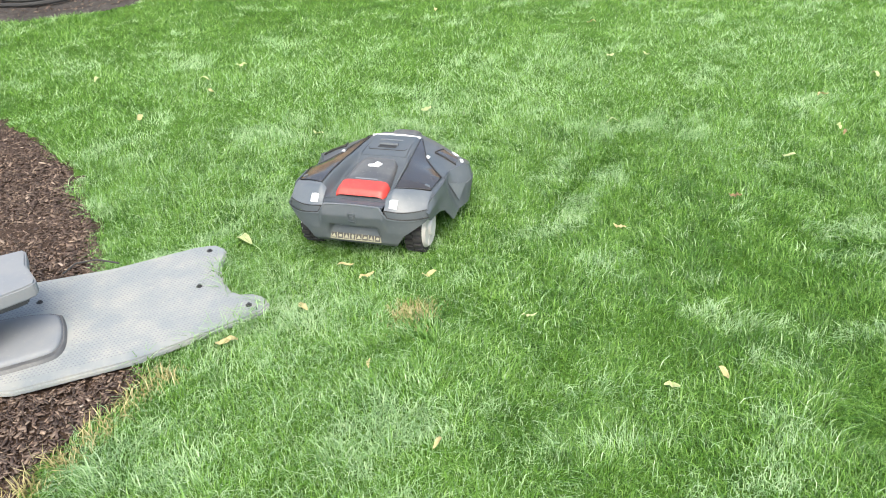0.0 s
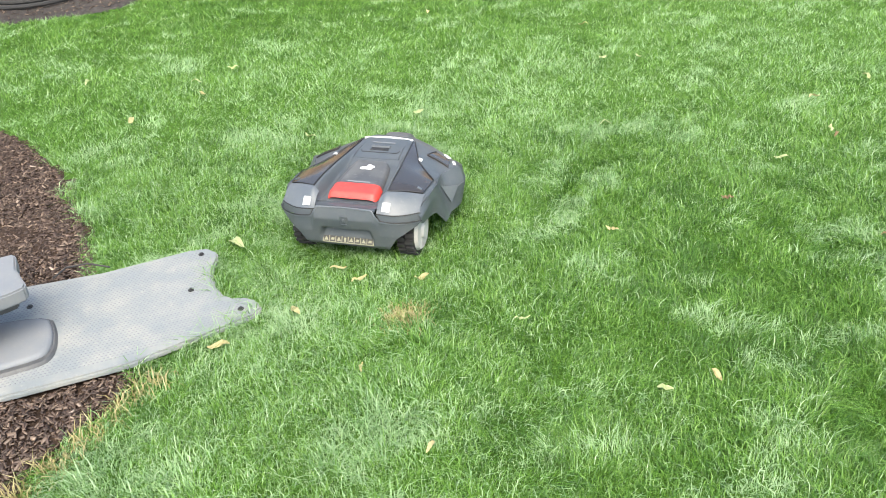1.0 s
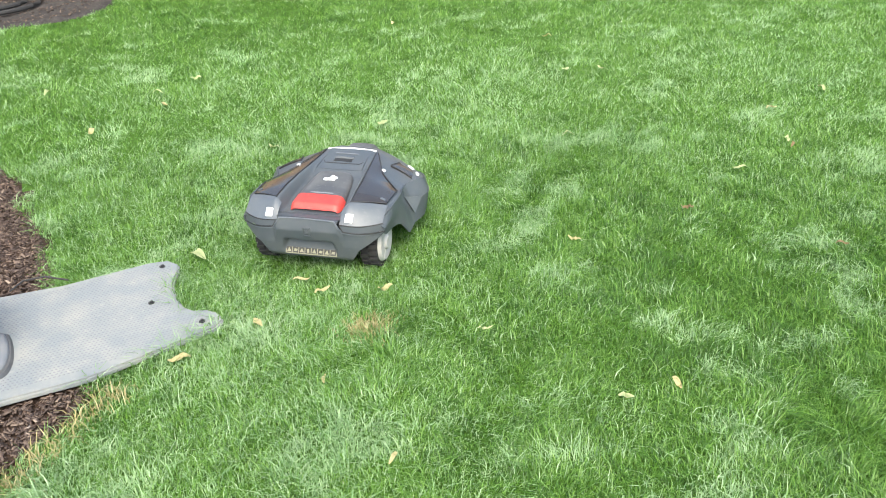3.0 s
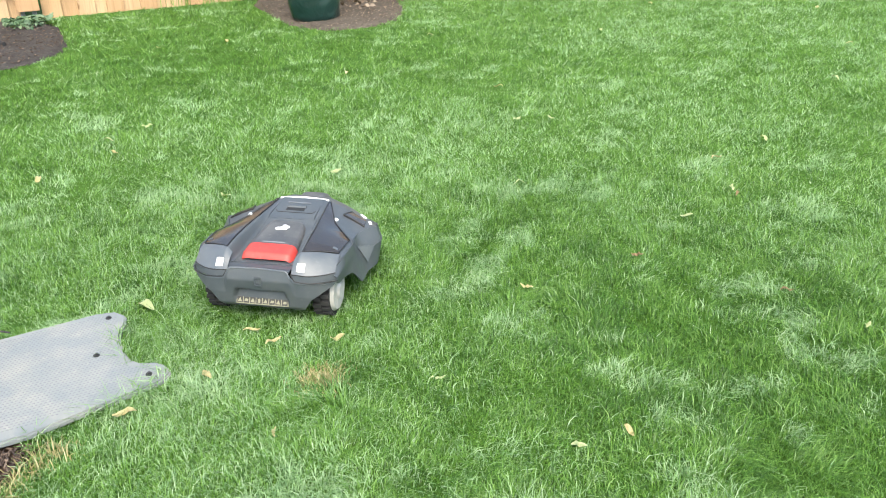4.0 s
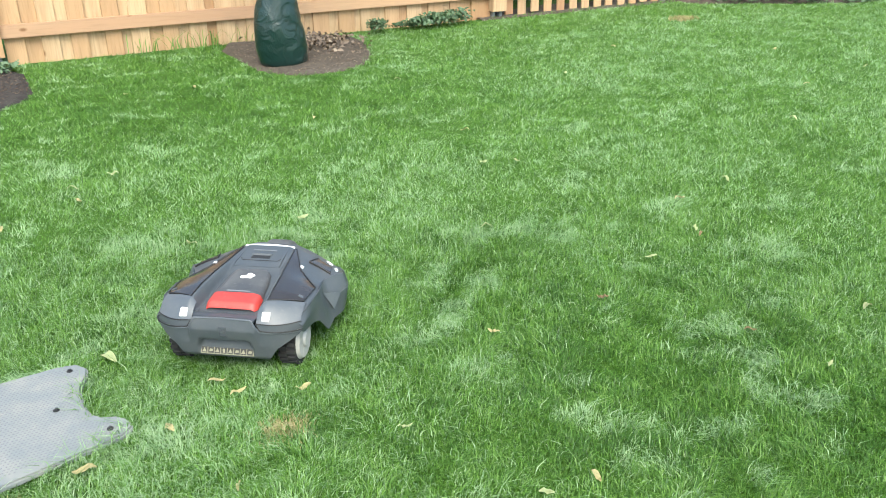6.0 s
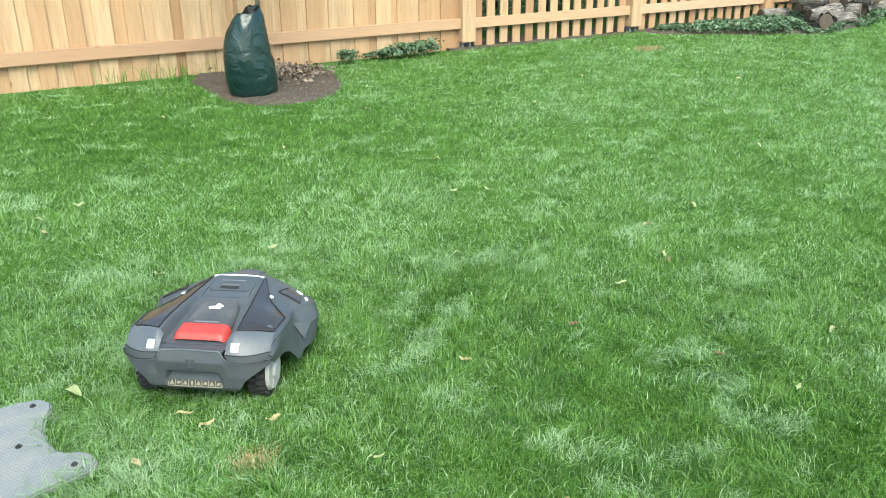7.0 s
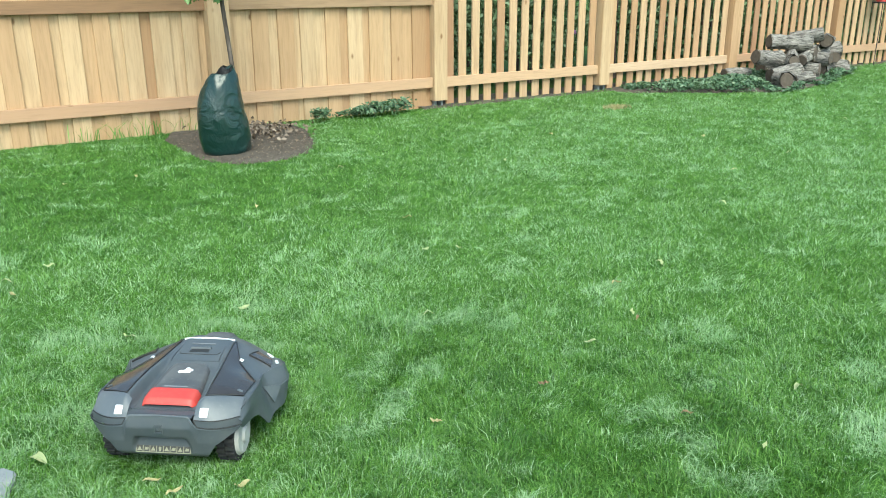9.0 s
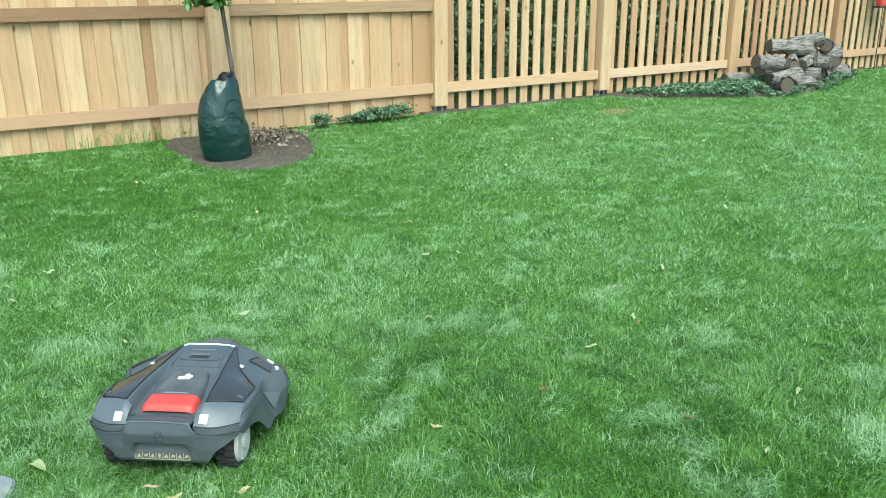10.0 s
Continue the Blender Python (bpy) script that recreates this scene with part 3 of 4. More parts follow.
def watering_bag(at):
    """A filled sack wrapped round the trunk: bulging, leaning, creased, gathered at its top."""
    bag = thing("watering_bag", pose(*at), "dark green plastic tree watering bag, creased and full", "watering bag")
    bm = bmesh.new()
    sides, rows = 40, 34
    rings = []
    for j in range(rows + 1):
        t = j / rows
        z = 0.66 * t
        w = float(np.interp(t, (0, 0.04, 0.2, 0.45, 0.62, 0.78, 0.9, 1.0), (0.172, 0.196, 0.208, 0.198, 0.180, 0.156, 0.13, 0.09)))
        ring = []
        for k in range(sides):
            a = 2 * math.pi * k / sides
            d = Vector((math.cos(a), math.sin(a), 0))
            crease = 0.010 * noise.noise((d.x * 1.8 + 3, d.y * 1.8, z * 4)) + 0.005 * noise.noise((d.x * 5, d.y * 5 + z * 9, z * 17))
            fold = -0.009 * max(0, math.sin(z * 13 + 2.2 * d.x - 2.5 * d.y + 0.6)) ** 10 * (0.2 + t) - 0.008 * max(0, math.sin(z * 31 - 2.6 * d.x)) ** 6 * t ** 2
            q = w + crease + fold
            ring.append(bm.verts.new((q * d.x * 1.02 - 0.07 * t + 0.075 * t ** 3, q * d.y * 0.8, z + (0.02 * math.sin(2 * a + 1) + 0.03 * d.x) * t ** 4)))
        rings.append(ring)
    for a, b in zip(rings, rings[1:]):
        for k in range(sides):
            bm.faces.new((a[k], a[(k + 1) % sides], b[(k + 1) % sides], b[k]))
    bm.faces.new(rings[0][::-1])
    mid = [bm.verts.new(v.co * 0.5 + Vector((0.0, 0, 0.3)) * 1.0 + Vector((0, 0, -0.03))) for v in rings[-1]]
    for k in range(sides):
        bm.faces.new((rings[-1][k], rings[-1][(k + 1) % sides], mid[(k + 1) % sides], mid[k]))
    bmesh.ops.recalc_face_normals(bm, faces=bm.faces)
    part("sack", bm, BAG, bag, smooth=True)
    collar = bmesh.new()
    cr = []
    for j in range(4):
        ring = []
        for k in range(22):
            a = 2 * math.pi * k / 22
            q = (0.085 - 0.012 * j) * (1 + 0.22 * noise.noise((math.cos(a) * 2.5, math.sin(a) * 2.5, j * 0.6)))
            ring.append(collar.verts.new((0.045 + q * math.cos(a), 0.02 + q * math.sin(a) * 0.9, 0.63 + 0.02 * j + 0.012 * math.sin(3 * a + j))))
        cr.append(ring)
    for a, b in zip(cr, cr[1:]):
        for k in range(22):
            collar.faces.new((a[k], a[(k + 1) % 22], b[(k + 1) % 22], b[k]))
    bmesh.ops.solidify(collar, geom=collar.faces[:], thickness=0.004)
    part("collar", collar, BLACK, bag, "black crumpled opening of the bag", smooth=True)
    return bag


watering_bag((2.36, 6.86, 0.004))
litter_at = np.stack([rng.normal(2.95, 0.2, 260), rng.normal(7.6, 0.24, 260), rng.uniform(0.02, 0.055, 260)], 1)
litter = new("leaf_litter", leaf_cloud(litter_at, np.stack([rng.normal(0, 0.6, 260), rng.normal(-0.2, 0.6, 260), np.ones(260)], 1), 0.046, LITTER, "leaf_litter", 0.3))
tagged(litter, "dry curled brown leaves on the soil by the fence", "leaves", kind="stuff")


# ---- the charging station ----
def charging_station():
    st = thing("charging_station", pose(0, 0, 0), "grey plastic mower charging station with a flat base plate", "charging station")
    part("base_plate", extruded(BASE_PLATE, 0.002, 0.022), STATION, st, "dusty grey plastic plate with a studded surface", bevel=0.006, smooth=True)
    # studs in rows, a raised grip on the plate
    bm_v, bm_f = [], []
    stud = [(-1, -0.5, 0), (1, -0.5, 0), (1, 0.5, 0), (-1, 0.5, 0), (-0.6, -0.2, 1), (0.6, -0.2, 1), (0.6, 0.2, 1), (-0.6, 0.2, 1)]
    gx, gy = np.meshgrid(np.arange(-0.6, 0.3, 0.011), np.arange(2.2, 2.75, 0.011), indexing="ij")
    gx = gx + 0.0055 * (np.round((gy - 2.2) / 0.011) % 2)
    ok = np.all([inside(gx.ravel() + dx, gy.ravel() + dy, BASE_PLATE) for dx, dy in ((0.025, 0), (-0.025, 0), (0, 0.02), (0, -0.035), (0.02, 0.02), (0.02, -0.02))], axis=0) & ~inside(gx.ravel(), gy.ravel(), [(-0.62, 2.26), (-0.235, 2.29), (-0.22, 2.42), (-0.26, 2.54), (-0.62, 2.56)])
    for i, (x, y) in enumerate(zip(gx.ravel()[ok], gy.ravel()[ok])):
        bm_v += [(x + 0.0036 * a, y + 0.0036 * b, 0.0215 + 0.0016 * c) for a, b, c in stud]
        bm_f += [[8 * i + q for q in f] for f in ((4, 5, 6, 7), (0, 1, 5, 4), (1, 2, 6, 5), (2, 3, 7, 6), (3, 0, 4, 7))]
    # studs take the darker plastic: the pattern's recess shade is put into the colour
    studs = new("studs", raw_mesh("studs", np.array(bm_v), np.array(bm_f), STATION_TOP))
    studs.parent = st
    tagged(studs, kind="stuff")
    for x, y in ((0.19, 2.68), (0.13, 2.48), (0.245, 2.315), (-0.31, 2.60)):
        bm = bmesh.new()
        bmesh.ops.create_cone(bm, cap_ends=True, segments=20, radius1=0.009, radius2=0.009, depth=0.002, matrix=pose(x, y, 0.0233))
        bmesh.ops.create_cone(bm, cap_ends=True, segments=6, radius1=0.006, radius2=0.005, depth=0.004, matrix=pose(x + 0.001, y + 0.002, 0.0255))
        part("screw", bm, BLACK, st, "black screw in its hole")
    # the low raised dock and the arm above it
    dock = rounded([(-0.62, 2.27), (-0.30, 2.275), (-0.245, 2.30), (-0.235, 2.42), (-0.255, 2.53), (-0.62, 2.55)], 2)
    part("dock_rim", mound(dock, [(0.021, -0.002), (0.026, 0.0), (0.031, 0.004)]), HATCH, st, "darker grey groove round the dock", smooth=True)
    inset = [(x * 0.985 - 0.012, 2.42 + (y - 2.42) * 0.86) for x, y in dock]
    part("dock", mound(inset, [(0.022, 0.0), (0.034, 0.0), (0.039, 0.003), (0.042, 0.009), (0.043, 0.02)]), STATION_TOP, st, "smooth grey raised dock", smooth=True)
    part("tower", extruded(rounded([(-0.62, 2.27), (-0.42, 2.29), (-0.40, 2.42), (-0.42, 2.56), (-0.62, 2.58)], 2), 0.03, 0.2), STATION_TOP, st, bevel=0.01, smooth=True)
    arm = [(-0.62, 2.59), (-0.36, 2.592), (-0.304, 2.596), (-0.298, 2.58), (-0.295, 2.50), (-0.284, 2.46), (-0.270, 2.41), (-0.272, 2.388), (-0.300, 2.372), (-0.36, 2.352), (-0.62, 2.29)]
    part("arm", extruded(arm, 0.162, 0.202), STATION_TOP, st, "light grey overhanging charging arm", bevel=0.005, smooth=True)
    under = [(x - 0.03, 2.47 + (y - 2.47) * 0.8) for x, y in arm]
    part("arm_base", extruded(under, 0.135, 0.165), HATCH, st, "darker underside of the arm", bevel=0.004, smooth=True)
    cable = tube([(-0.24, 2.69, 0.05), (-0.2, 2.72, 0.06), (-0.14, 2.725, 0.055), (-0.08, 2.70, 0.04)], [0.003] * 4, 6)
    part("cable", cable, BLACK, st, "thin dark green cable")
    return st


charging_station()


# ---- a bird feeder on a pole by the far fence ----
def bird_feeder(at):
    fd = thing("bird_feeder", pose(*at), "red bird feeder with a dark tray on a thin pole", "bird feeder")
    part("pole", tube([(0, 0, -0.05), (0.01, 0, 0.6), (0, 0, 1.0)], [0.007, 0.007, 0.007], 8), BLACK, fd, "thin dark metal pole")
    part("tray", extruded(rounded([(-0.2, -0.12), (0.2, -0.12), (0.2, 0.12), (-0.2, 0.12)], 1), 0.96, 0.985), BLACK, fd)
    part("hopper", extruded(rounded([(-0.13, -0.08), (0.09, -0.08), (0.09, 0.08), (-0.13, 0.08)], 1), 0.985, 1.3), RED, fd, "red hopper", bevel=0.01)
    part("roof", extruded(rounded([(-0.2, -0.13), (0.16, -0.13), (0.16, 0.13), (-0.2, 0.13)], 1), 1.3, 1.34), RED, fd, bevel=0.01)
    return fd


bird_feeder((13.55, 7.95, 0.0))


# ---- the robot mower ----
def lerp(table, y):
    ys, vs = zip(*table)
    return float(np.interp(y, ys, vs))


SPINE = [(-0.11, 0.160), (-0.092, 0.184), (-0.075, 0.182), (-0.055, 0.177), (-0.03, 0.175), (0.05, 0.186), (0.12, 0.194), (0.175, 0.199), (0.205, 0.214), (0.23, 0.219), (0.30, 0.224), (0.345, 0.2265), (0.39, 0.218), (0.44, 0.197), (0.48, 0.165), (0.51, 0.125), (0.54, 0.085)]
CREST = [(-0.11, 0.13), (-0.035, 0.120), (0.03, 0.116), (0.12, 0.110), (0.2, 0.101), (0.33, 0.088), (0.40, 0.075), (0.48, 0.045), (0.54, 0.02)]
CREST_Z = [(-0.11, 0.150), (-0.098, 0.162), (-0.085, 0.176), (-0.06, 0.198), (-0.035, 0.215), (0.03, 0.222), (0.12, 0.223), (0.2, 0.222), (0.345, 0.222), (0.39, 0.214), (0.44, 0.19), (0.48, 0.158), (0.51, 0.12), (0.54, 0.083)]
HALF = [(-0.11, 0.12), (-0.088, 0.15), (-0.047, 0.214), (0.013, 0.229), (0.1, 0.231), (0.16, 0.219), (0.2, 0.217), (0.25, 0.242), (0.285, 0.258), (0.33, 0.25), (0.38, 0.224), (0.45, 0.165), (0.51, 0.085), (0.54, 0.03)]
EDGE = [(-0.11, 0.156), (-0.08, 0.163), (-0.047, 0.168), (0.013, 0.190), (0.10, 0.188), (0.16, 0.178), (0.2, 0.176), (0.25, 0.176), (0.285, 0.165), (0.33, 0.153), (0.38, 0.138), (0.45, 0.12), (0.54, 0.08)]
MID = [(-0.06, 0.226), (0.0, 0.234), (0.1, 0.237), (0.16, 0.224), (0.19, 0.236), (0.222, 0.263), (0.27, 0.277), (0.32, 0.266), (0.38, 0.235), (0.45, 0.17), (0.51, 0.09), (0.54, 0.032)]
MID_Z = [(-0.06, 0.153), (0.0, 0.163), (0.1, 0.166), (0.16, 0.152), (0.222, 0.124), (0.27, 0.124), (0.36, 0.108), (0.54, 0.076)]
LOW = [(-0.06, 0.222), (0.0, 0.228), (0.07, 0.238), (0.107, 0.254), (0.18, 0.252), (0.24, 0.268), (0.29, 0.262), (0.38, 0.22), (0.45, 0.16), (0.51, 0.085), (0.54, 0.03)]
LOW_Z = [(-0.06, 0.138), (-0.04, 0.124), (0.0, 0.122), (0.04, 0.117), (0.07, 0.104), (0.092, 0.075), (0.107, 0.052), (0.3, 0.055), (0.4, 0.07), (0.54, 0.066)]


def top(x, y):
    """The height of the mower's upper shell: a dished middle, raised crests, sloping sides."""
    s, e, w, c, cz = lerp(SPINE, y), lerp(EDGE, y), lerp(HALF, y), lerp(CREST, y), lerp(CREST_Z, y)
    u = abs(x)
    if u <= c:
        k = min(1.0, max(0.0, (u / c - 0.80) / 0.17))
        return s + (cz - s) * k * k * (3 - 2 * k)
    v = min(1.0, (u - c) / max(1e-4, w - c))
    return cz * (1 - v) + e * v + 0.007 * math.sin(math.pi * v)


def back_y(x, z):
    """The mower's rear face: bowed round the corners, a raised middle and a slanted recess."""
    wrap = max(0.0, (abs(x) - 0.13) / 0.095)
    y = lerp([(0.047, -0.086), (0.06, -0.097), (0.1, -0.104), (0.15, -0.104), (0.187, -0.094)], z) + 0.048 * wrap ** 2
    if abs(x) < 0.108 and z > 0.1:
        y -= 0.009 * min(1.0, (0.108 - abs(x)) / 0.008, (z - 0.1) / 0.05)
    if z < 0.118:
        half = 0.088 - 0.35 * max(0.0, z - 0.085)
        y += 0.022 * lerp([(0.05, 0.0), (0.085, 0.55), (0.107, 1.0), (0.117, 0.0)], z) * min(1.0, max(0.0, (half - abs(x)) / 0.008))
    return y


def sheet(fn, nu, nv, thick):
    """A thin panel from a surface function of u and v in 0..1."""
    bm = bmesh.new()
    rows = [[bm.verts.new(fn(i / nu, j / nv)) for i in range(nu + 1)] for j in range(nv + 1)]
    for a, b in zip(rows, rows[1:]):
        for k in range(nu):
            bm.faces.new((a[k], a[k + 1], b[k + 1], b[k]))
    bmesh.ops.recalc_face_normals(bm, faces=bm.faces)
    if sum(f.normal.z - f.normal.y for f in bm.faces) < 0:
        bmesh.ops.reverse_faces(bm, faces=bm.faces)
    bmesh.ops.solidify(bm, geom=bm.faces[:], thickness=thick)
    return bm


def on_top(corners, lift, nu=10, nv=10, thick=0.006):
    """A panel that follows the upper shell between four plan corners (rear left, rear right, front right, front left)."""
    a, b, c, d = [Vector((*p, 0)) for p in corners]

    def fn(u, v):
        p = (a * (1 - u) + b * u) * (1 - v) + (d * (1 - u) + c * u) * v
        return p.x, p.y, top(p.x, p.y) + lift
    return sheet(fn, nu, nv, thick)


def seam_line(points, lift=0.006, radius=0.0013):
    """A dark joint that follows the upper shell through a few plan points."""
    line = []
    for (x0, y0), (x1, y1) in zip(points, points[1:]):
        for k in range(6):
            x, y = x0 + (x1 - x0) * k / 6, y0 + (y1 - y0) * k / 6
            line.append((x, y, top(x, y) + lift))
    line.append((*points[-1], top(*points[-1]) + lift))
    return tube(line, [radius] * len(line), 6)


def mower(at):
    mw = thing("robot_mower", at, "grey robot lawn mower with a red stop button, dusty", "lawn mower")
    # upper shell
    bm = bmesh.new()
    ys = [-0.088 + 0.628 * k / 64 for k in range(65)]
    inner = [0, 0.3, 0.6, 0.78, 0.83, 0.88, 0.93, 0.97, 1.0]
    outer = [0.12, 0.28, 0.46, 0.64, 0.82, 0.93, 1.0]
    rows = []
    for y in ys:
        c, w = lerp(CREST, y), lerp(HALF, y)
        xs = [c * q for q in inner] + [c + (w - c) * q for q in outer]
        xs = [-x for x in xs[:0:-1]] + xs
        rows.append([bm.verts.new((x, y, top(x, y))) for x in xs])
    for a, b in zip(rows, rows[1:]):
        for k in range(len(a) - 1):
            bm.faces.new((a[k], a[k + 1], b[k + 1], b[k]))
    bmesh.ops.recalc_face_normals(bm, faces=bm.faces)
    part("shell", bm, SHELL, mw, "grey plastic upper shell", smooth=True)
    part("chassis", extruded(rounded([(-0.125, -0.06), (0.125, -0.06), (0.14, 0.1), (0.2, 0.16), (0.2, 0.3), (0.1, 0.46), (-0.1, 0.46), (-0.2, 0.3), (-0.2, 0.16), (-0.14, 0.1)], 1), 0.045, 0.14), BLACK, mw)

    # flanks: wheel arch, waist and front wing
    for s in (-1, 1):
        def flank(u, v, s=s):
            y = -0.058 + 0.598 * u
            x = lerp([(0, lerp(LOW, y)), (0.55, lerp(MID, y)), (1, lerp(HALF, y) + 0.001)], v)
            return s * x, y, lerp([(0, lerp(LOW_Z, y)), (0.55, lerp(MID_Z, y)), (1, lerp(EDGE, y) + 0.001)], v)
        part("flank", sheet(flank, 60, 10, 0.004), SHELL, mw, "grey flank with a wheel arch", smooth=True)
        a, b, c = Vector((0.226, 0.160, 0.153)), Vector((0.266, 0.222, 0.130)), Vector((0.254, 0.180, 0.088))
        def facet(u, v, s=s, a=a, b=b, c=c):
            p = (a * (1 - u) + b * u) * (1 - v) + c * v
            return s * (p.x + 0.004), p.y, p.z
        part("side_facet", sheet(facet, 5, 5, 0.003), SHELL_LIGHT, mw, "paler triangular facet on the flank")
        def crease(u, v, s=s):
            y = 0.225 + 0.16 * u
            return s * (lerp(MID, y) + 0.002), y, lerp(MID_Z, y) + 0.003 * v
        part("wing_edge", sheet(crease, 16, 1, 0.002), SHELL_LIGHT, mw, smooth=True)

    # rear bumper: one proud piece round the corners, its upper edge raised to a lip in the middle
    def brow(x):
        return lerp([(0, 0.187), (0.088, 0.184), (0.110, 0.149), (0.2, 0.141), (0.24, 0.138)], abs(x))

    def rear(u, v):
        half = lerp([(0, 0.13), (0.45, 0.158), (0.72, 0.195), (0.88, 0.218), (1, 0.227)], v)
        x = (2 * u - 1) * half
        z = 0.047 + (brow(x) - 0.047) * v
        return x, back_y(x, z), z
    part("bumper", sheet(rear, 72, 30, 0.006), SHELL, mw, "grey rear bumper", smooth=True)

    part("bumper_shelf", boxed(-0.096, 0.096, -0.1, -0.08, 0.1775, 0.1825), SHELL, mw)
    line = [-0.226 + 0.452 * k / 90 for k in range(91)]
    # lip in the paler grey: its edge highlight is put into the colour
    part("bumper_lip", tube([(x, back_y(x, brow(x)) + 0.001, brow(x)) for x in line], [0.003] * 91, 8), SHELL_LIGHT, mw, "edge of the bumper, painted lighter as a highlight", smooth=True)
    for s in (-1, 1):
        def band(u, v, s=s):
            x = 0.110 - 0.011 * v + (0.226 - 0.110 + 0.011 * v) * u
            z0, z1 = brow(max(x, 0.110)) + 0.005, lerp([(0.1, 0.171), (0.15, 0.168), (0.226, 0.165)], x)
            return s * x, back_y(max(x, 0.112), z0) + 0.001 + 0.003 * v, z0 * (1 - v) + z1 * v
        part("hull_band", sheet(band, 24, 4, 0.006), SHELL, mw, "grey band above the bumper", smooth=True)
        def deck(u, v, s=s):
            x = 0.100 + 0.122 * u
            y0 = back_y(max(x, 0.112), 0.172) + 0.003
            y1 = lerp([(0.10, -0.045), (0.118, -0.037), (0.222, 0.010)], x)
            z0 = lerp([(0.1, 0.173), (0.15, 0.170), (0.226, 0.167)], x)
            z1 = top(max(x, 0.118), y1) + 0.005 - 0.008 * max(0.0, (0.114 - x) / 0.014)
            return s * x, y0 + (y1 - y0) * v, z0 + (z1 - z0) * (1 - (1 - v) ** 1.7)
        part("rear_deck", sheet(deck, 24, 16, 0.004), SHELL_LIGHT, mw, "lighter glossy grey rear deck", smooth=True)
        def mark(u, v, deck=deck):
            x, y, z = deck((0.016 + 0.023 * u) / 0.122, 0.08 + 0.30 * v)
            return x, y - 0.0015, z + 0.002
        part("reflector", sheet(mark, 4, 4, 0.003), WHITE, mw, "small white square reflector")
        line = [deck(k / 14, 0.0) for k in range(15)]
        part("deck_joint", tube([(x, y - 0.002, z - 0.001) for x, y, z in line], [0.0016] * 15, 6), BLACK, mw)
        line = [(0.099 + 0.127 * k / 24) for k in range(25)]
        line = [(s * (x + 0.003), back_y(max(x, 0.112), brow(x)) - 0.001, brow(x) + 0.004) for x in line]
        part("bumper_joint", tube(line, [0.0016] * 25, 6), BLACK, mw)

    # rear badge and the strip of signs in its recess
    for q, (x0, x1, z0, z1) in enumerate(((-0.012, 0.012, 0.158, 0.161), (-0.012, 0.012, 0.133, 0.136), (-0.012, -0.009, 0.136, 0.158), (0.009, 0.012, 0.136, 0.158), (-0.005, 0.005, 0.142, 0.152))):
        part("badge", boxed(x0, x1, back_y(0, 0.145) - 0.0022, back_y(0, 0.145) + 0.002, z0, z1), SHELL, mw, "small plain embossed badge")
    tilt = pose(0, back_y(0, 0.072) - 0.0025, 0.0715, 0, 0, 0) @ pose(0, 0, 0, -25, 0, 0)
    strip_bm = boxed(-0.083, 0.083, 0.0, 0.004, -0.0115, 0.0115)
    strip_bm.transform(tilt)
    strip = part("sticker", strip_bm, STICKER, mw, "beige strip of small dark warning signs")
    for k in range(8):
        x = -0.0715 + 0.0204 * k
        bm = boxed(x - 0.009, x + 0.009, -0.0007, 0.0003, -0.009, 0.009)
        bm.transform(tilt)
        part("sign", bm, INK, strip)
        shapes = ([(x - 0.007, -0.006), (x + 0.007, -0.006), (x, 0.0065)], [(x - 0.006, -0.004), (x + 0.005, -0.004), (x + 0.006, 0.003), (x - 0.003, 0.004)], [(x - 0.002, -0.007), (x + 0.003, -0.007), (x + 0.004, 0.003), (x, 0.007), (x - 0.004, 0.003)])
        tri = extruded(shapes[(0, 1, 0, 2, 0, 1, 0, 1)[k]], 0.0007, 0.0014)
        tri.transform(tilt @ pose(0, 0, 0, 90, 0, 0))
        part("pictogram", tri, STICKER, strip)

    # glossy panels beside the hatch and on the front wings
    for s in (-1, 1):
        rim = [(0.0, 0.217, 0.012), (0.4, 0.222, 0.115), (0.62, 0.150, 0.195), (1.0, 0.094, 0.335)]

        def gloss(u, v, s=s):
            y0 = -0.034 + 0.364 * v
            x1, y1 = lerp([(a, b) for a, b, _ in rim], v), lerp([(a, b) for a, _, b in rim], v)
            x, y = (lerp(CREST, y0) + 0.002) * (1 - u) + x1 * u, y0 * (1 - u) + y1 * u
            return s * x, y, top(x, y) + 0.004
        part("side_panel", sheet(gloss, 14, 26, 0.004), GLOSS, mw, "glossy dark grey side panel", smooth=True)
        edge = [(s * 0.118, -0.035), (s * 0.217, 0.012), (s * 0.222, 0.115), (s * 0.150, 0.195), (s * 0.094, 0.335)]
        part("panel_joint", seam_line(edge), BLACK, mw)
        part("panel_joint", seam_line([(s * (lerp(CREST, y) + 0.001), y) for y in (-0.035, 0.03, 0.12, 0.2, 0.27, 0.335)]), BLACK, mw)
        f = [(s * 0.158, 0.262), (s * 0.234, 0.242), (s * 0.226, 0.292), (s * 0.172, 0.318)]
        part("front_panel", on_top(f if s > 0 else [f[1], f[0], f[3], f[2]], 0.0045, 10, 8, 0.005), GLOSS, mw, "glossy dark grey front panel", smooth=True)
        part("panel_joint", seam_line([f[3], f[0], f[1]]), BLACK, mw)
        for x, y, dx, dy in ((0.205, 0.326, 0.009, -0.008), (0.237, 0.288, 0.005, -0.012)) if s > 0 else ():
            q = [(s * (x - dx), y - dy), (s * (x + dx), y + dy), (s * (x + dx + 0.006), y + dy + 0.008), (s * (x - dx + 0.006), y - dy + 0.008)]
            part("reflector", on_top(q if s > 0 else [q[1], q[0], q[3], q[2]], 0.006, 4, 2, 0.004), WHITE, mw, "narrow white reflector")
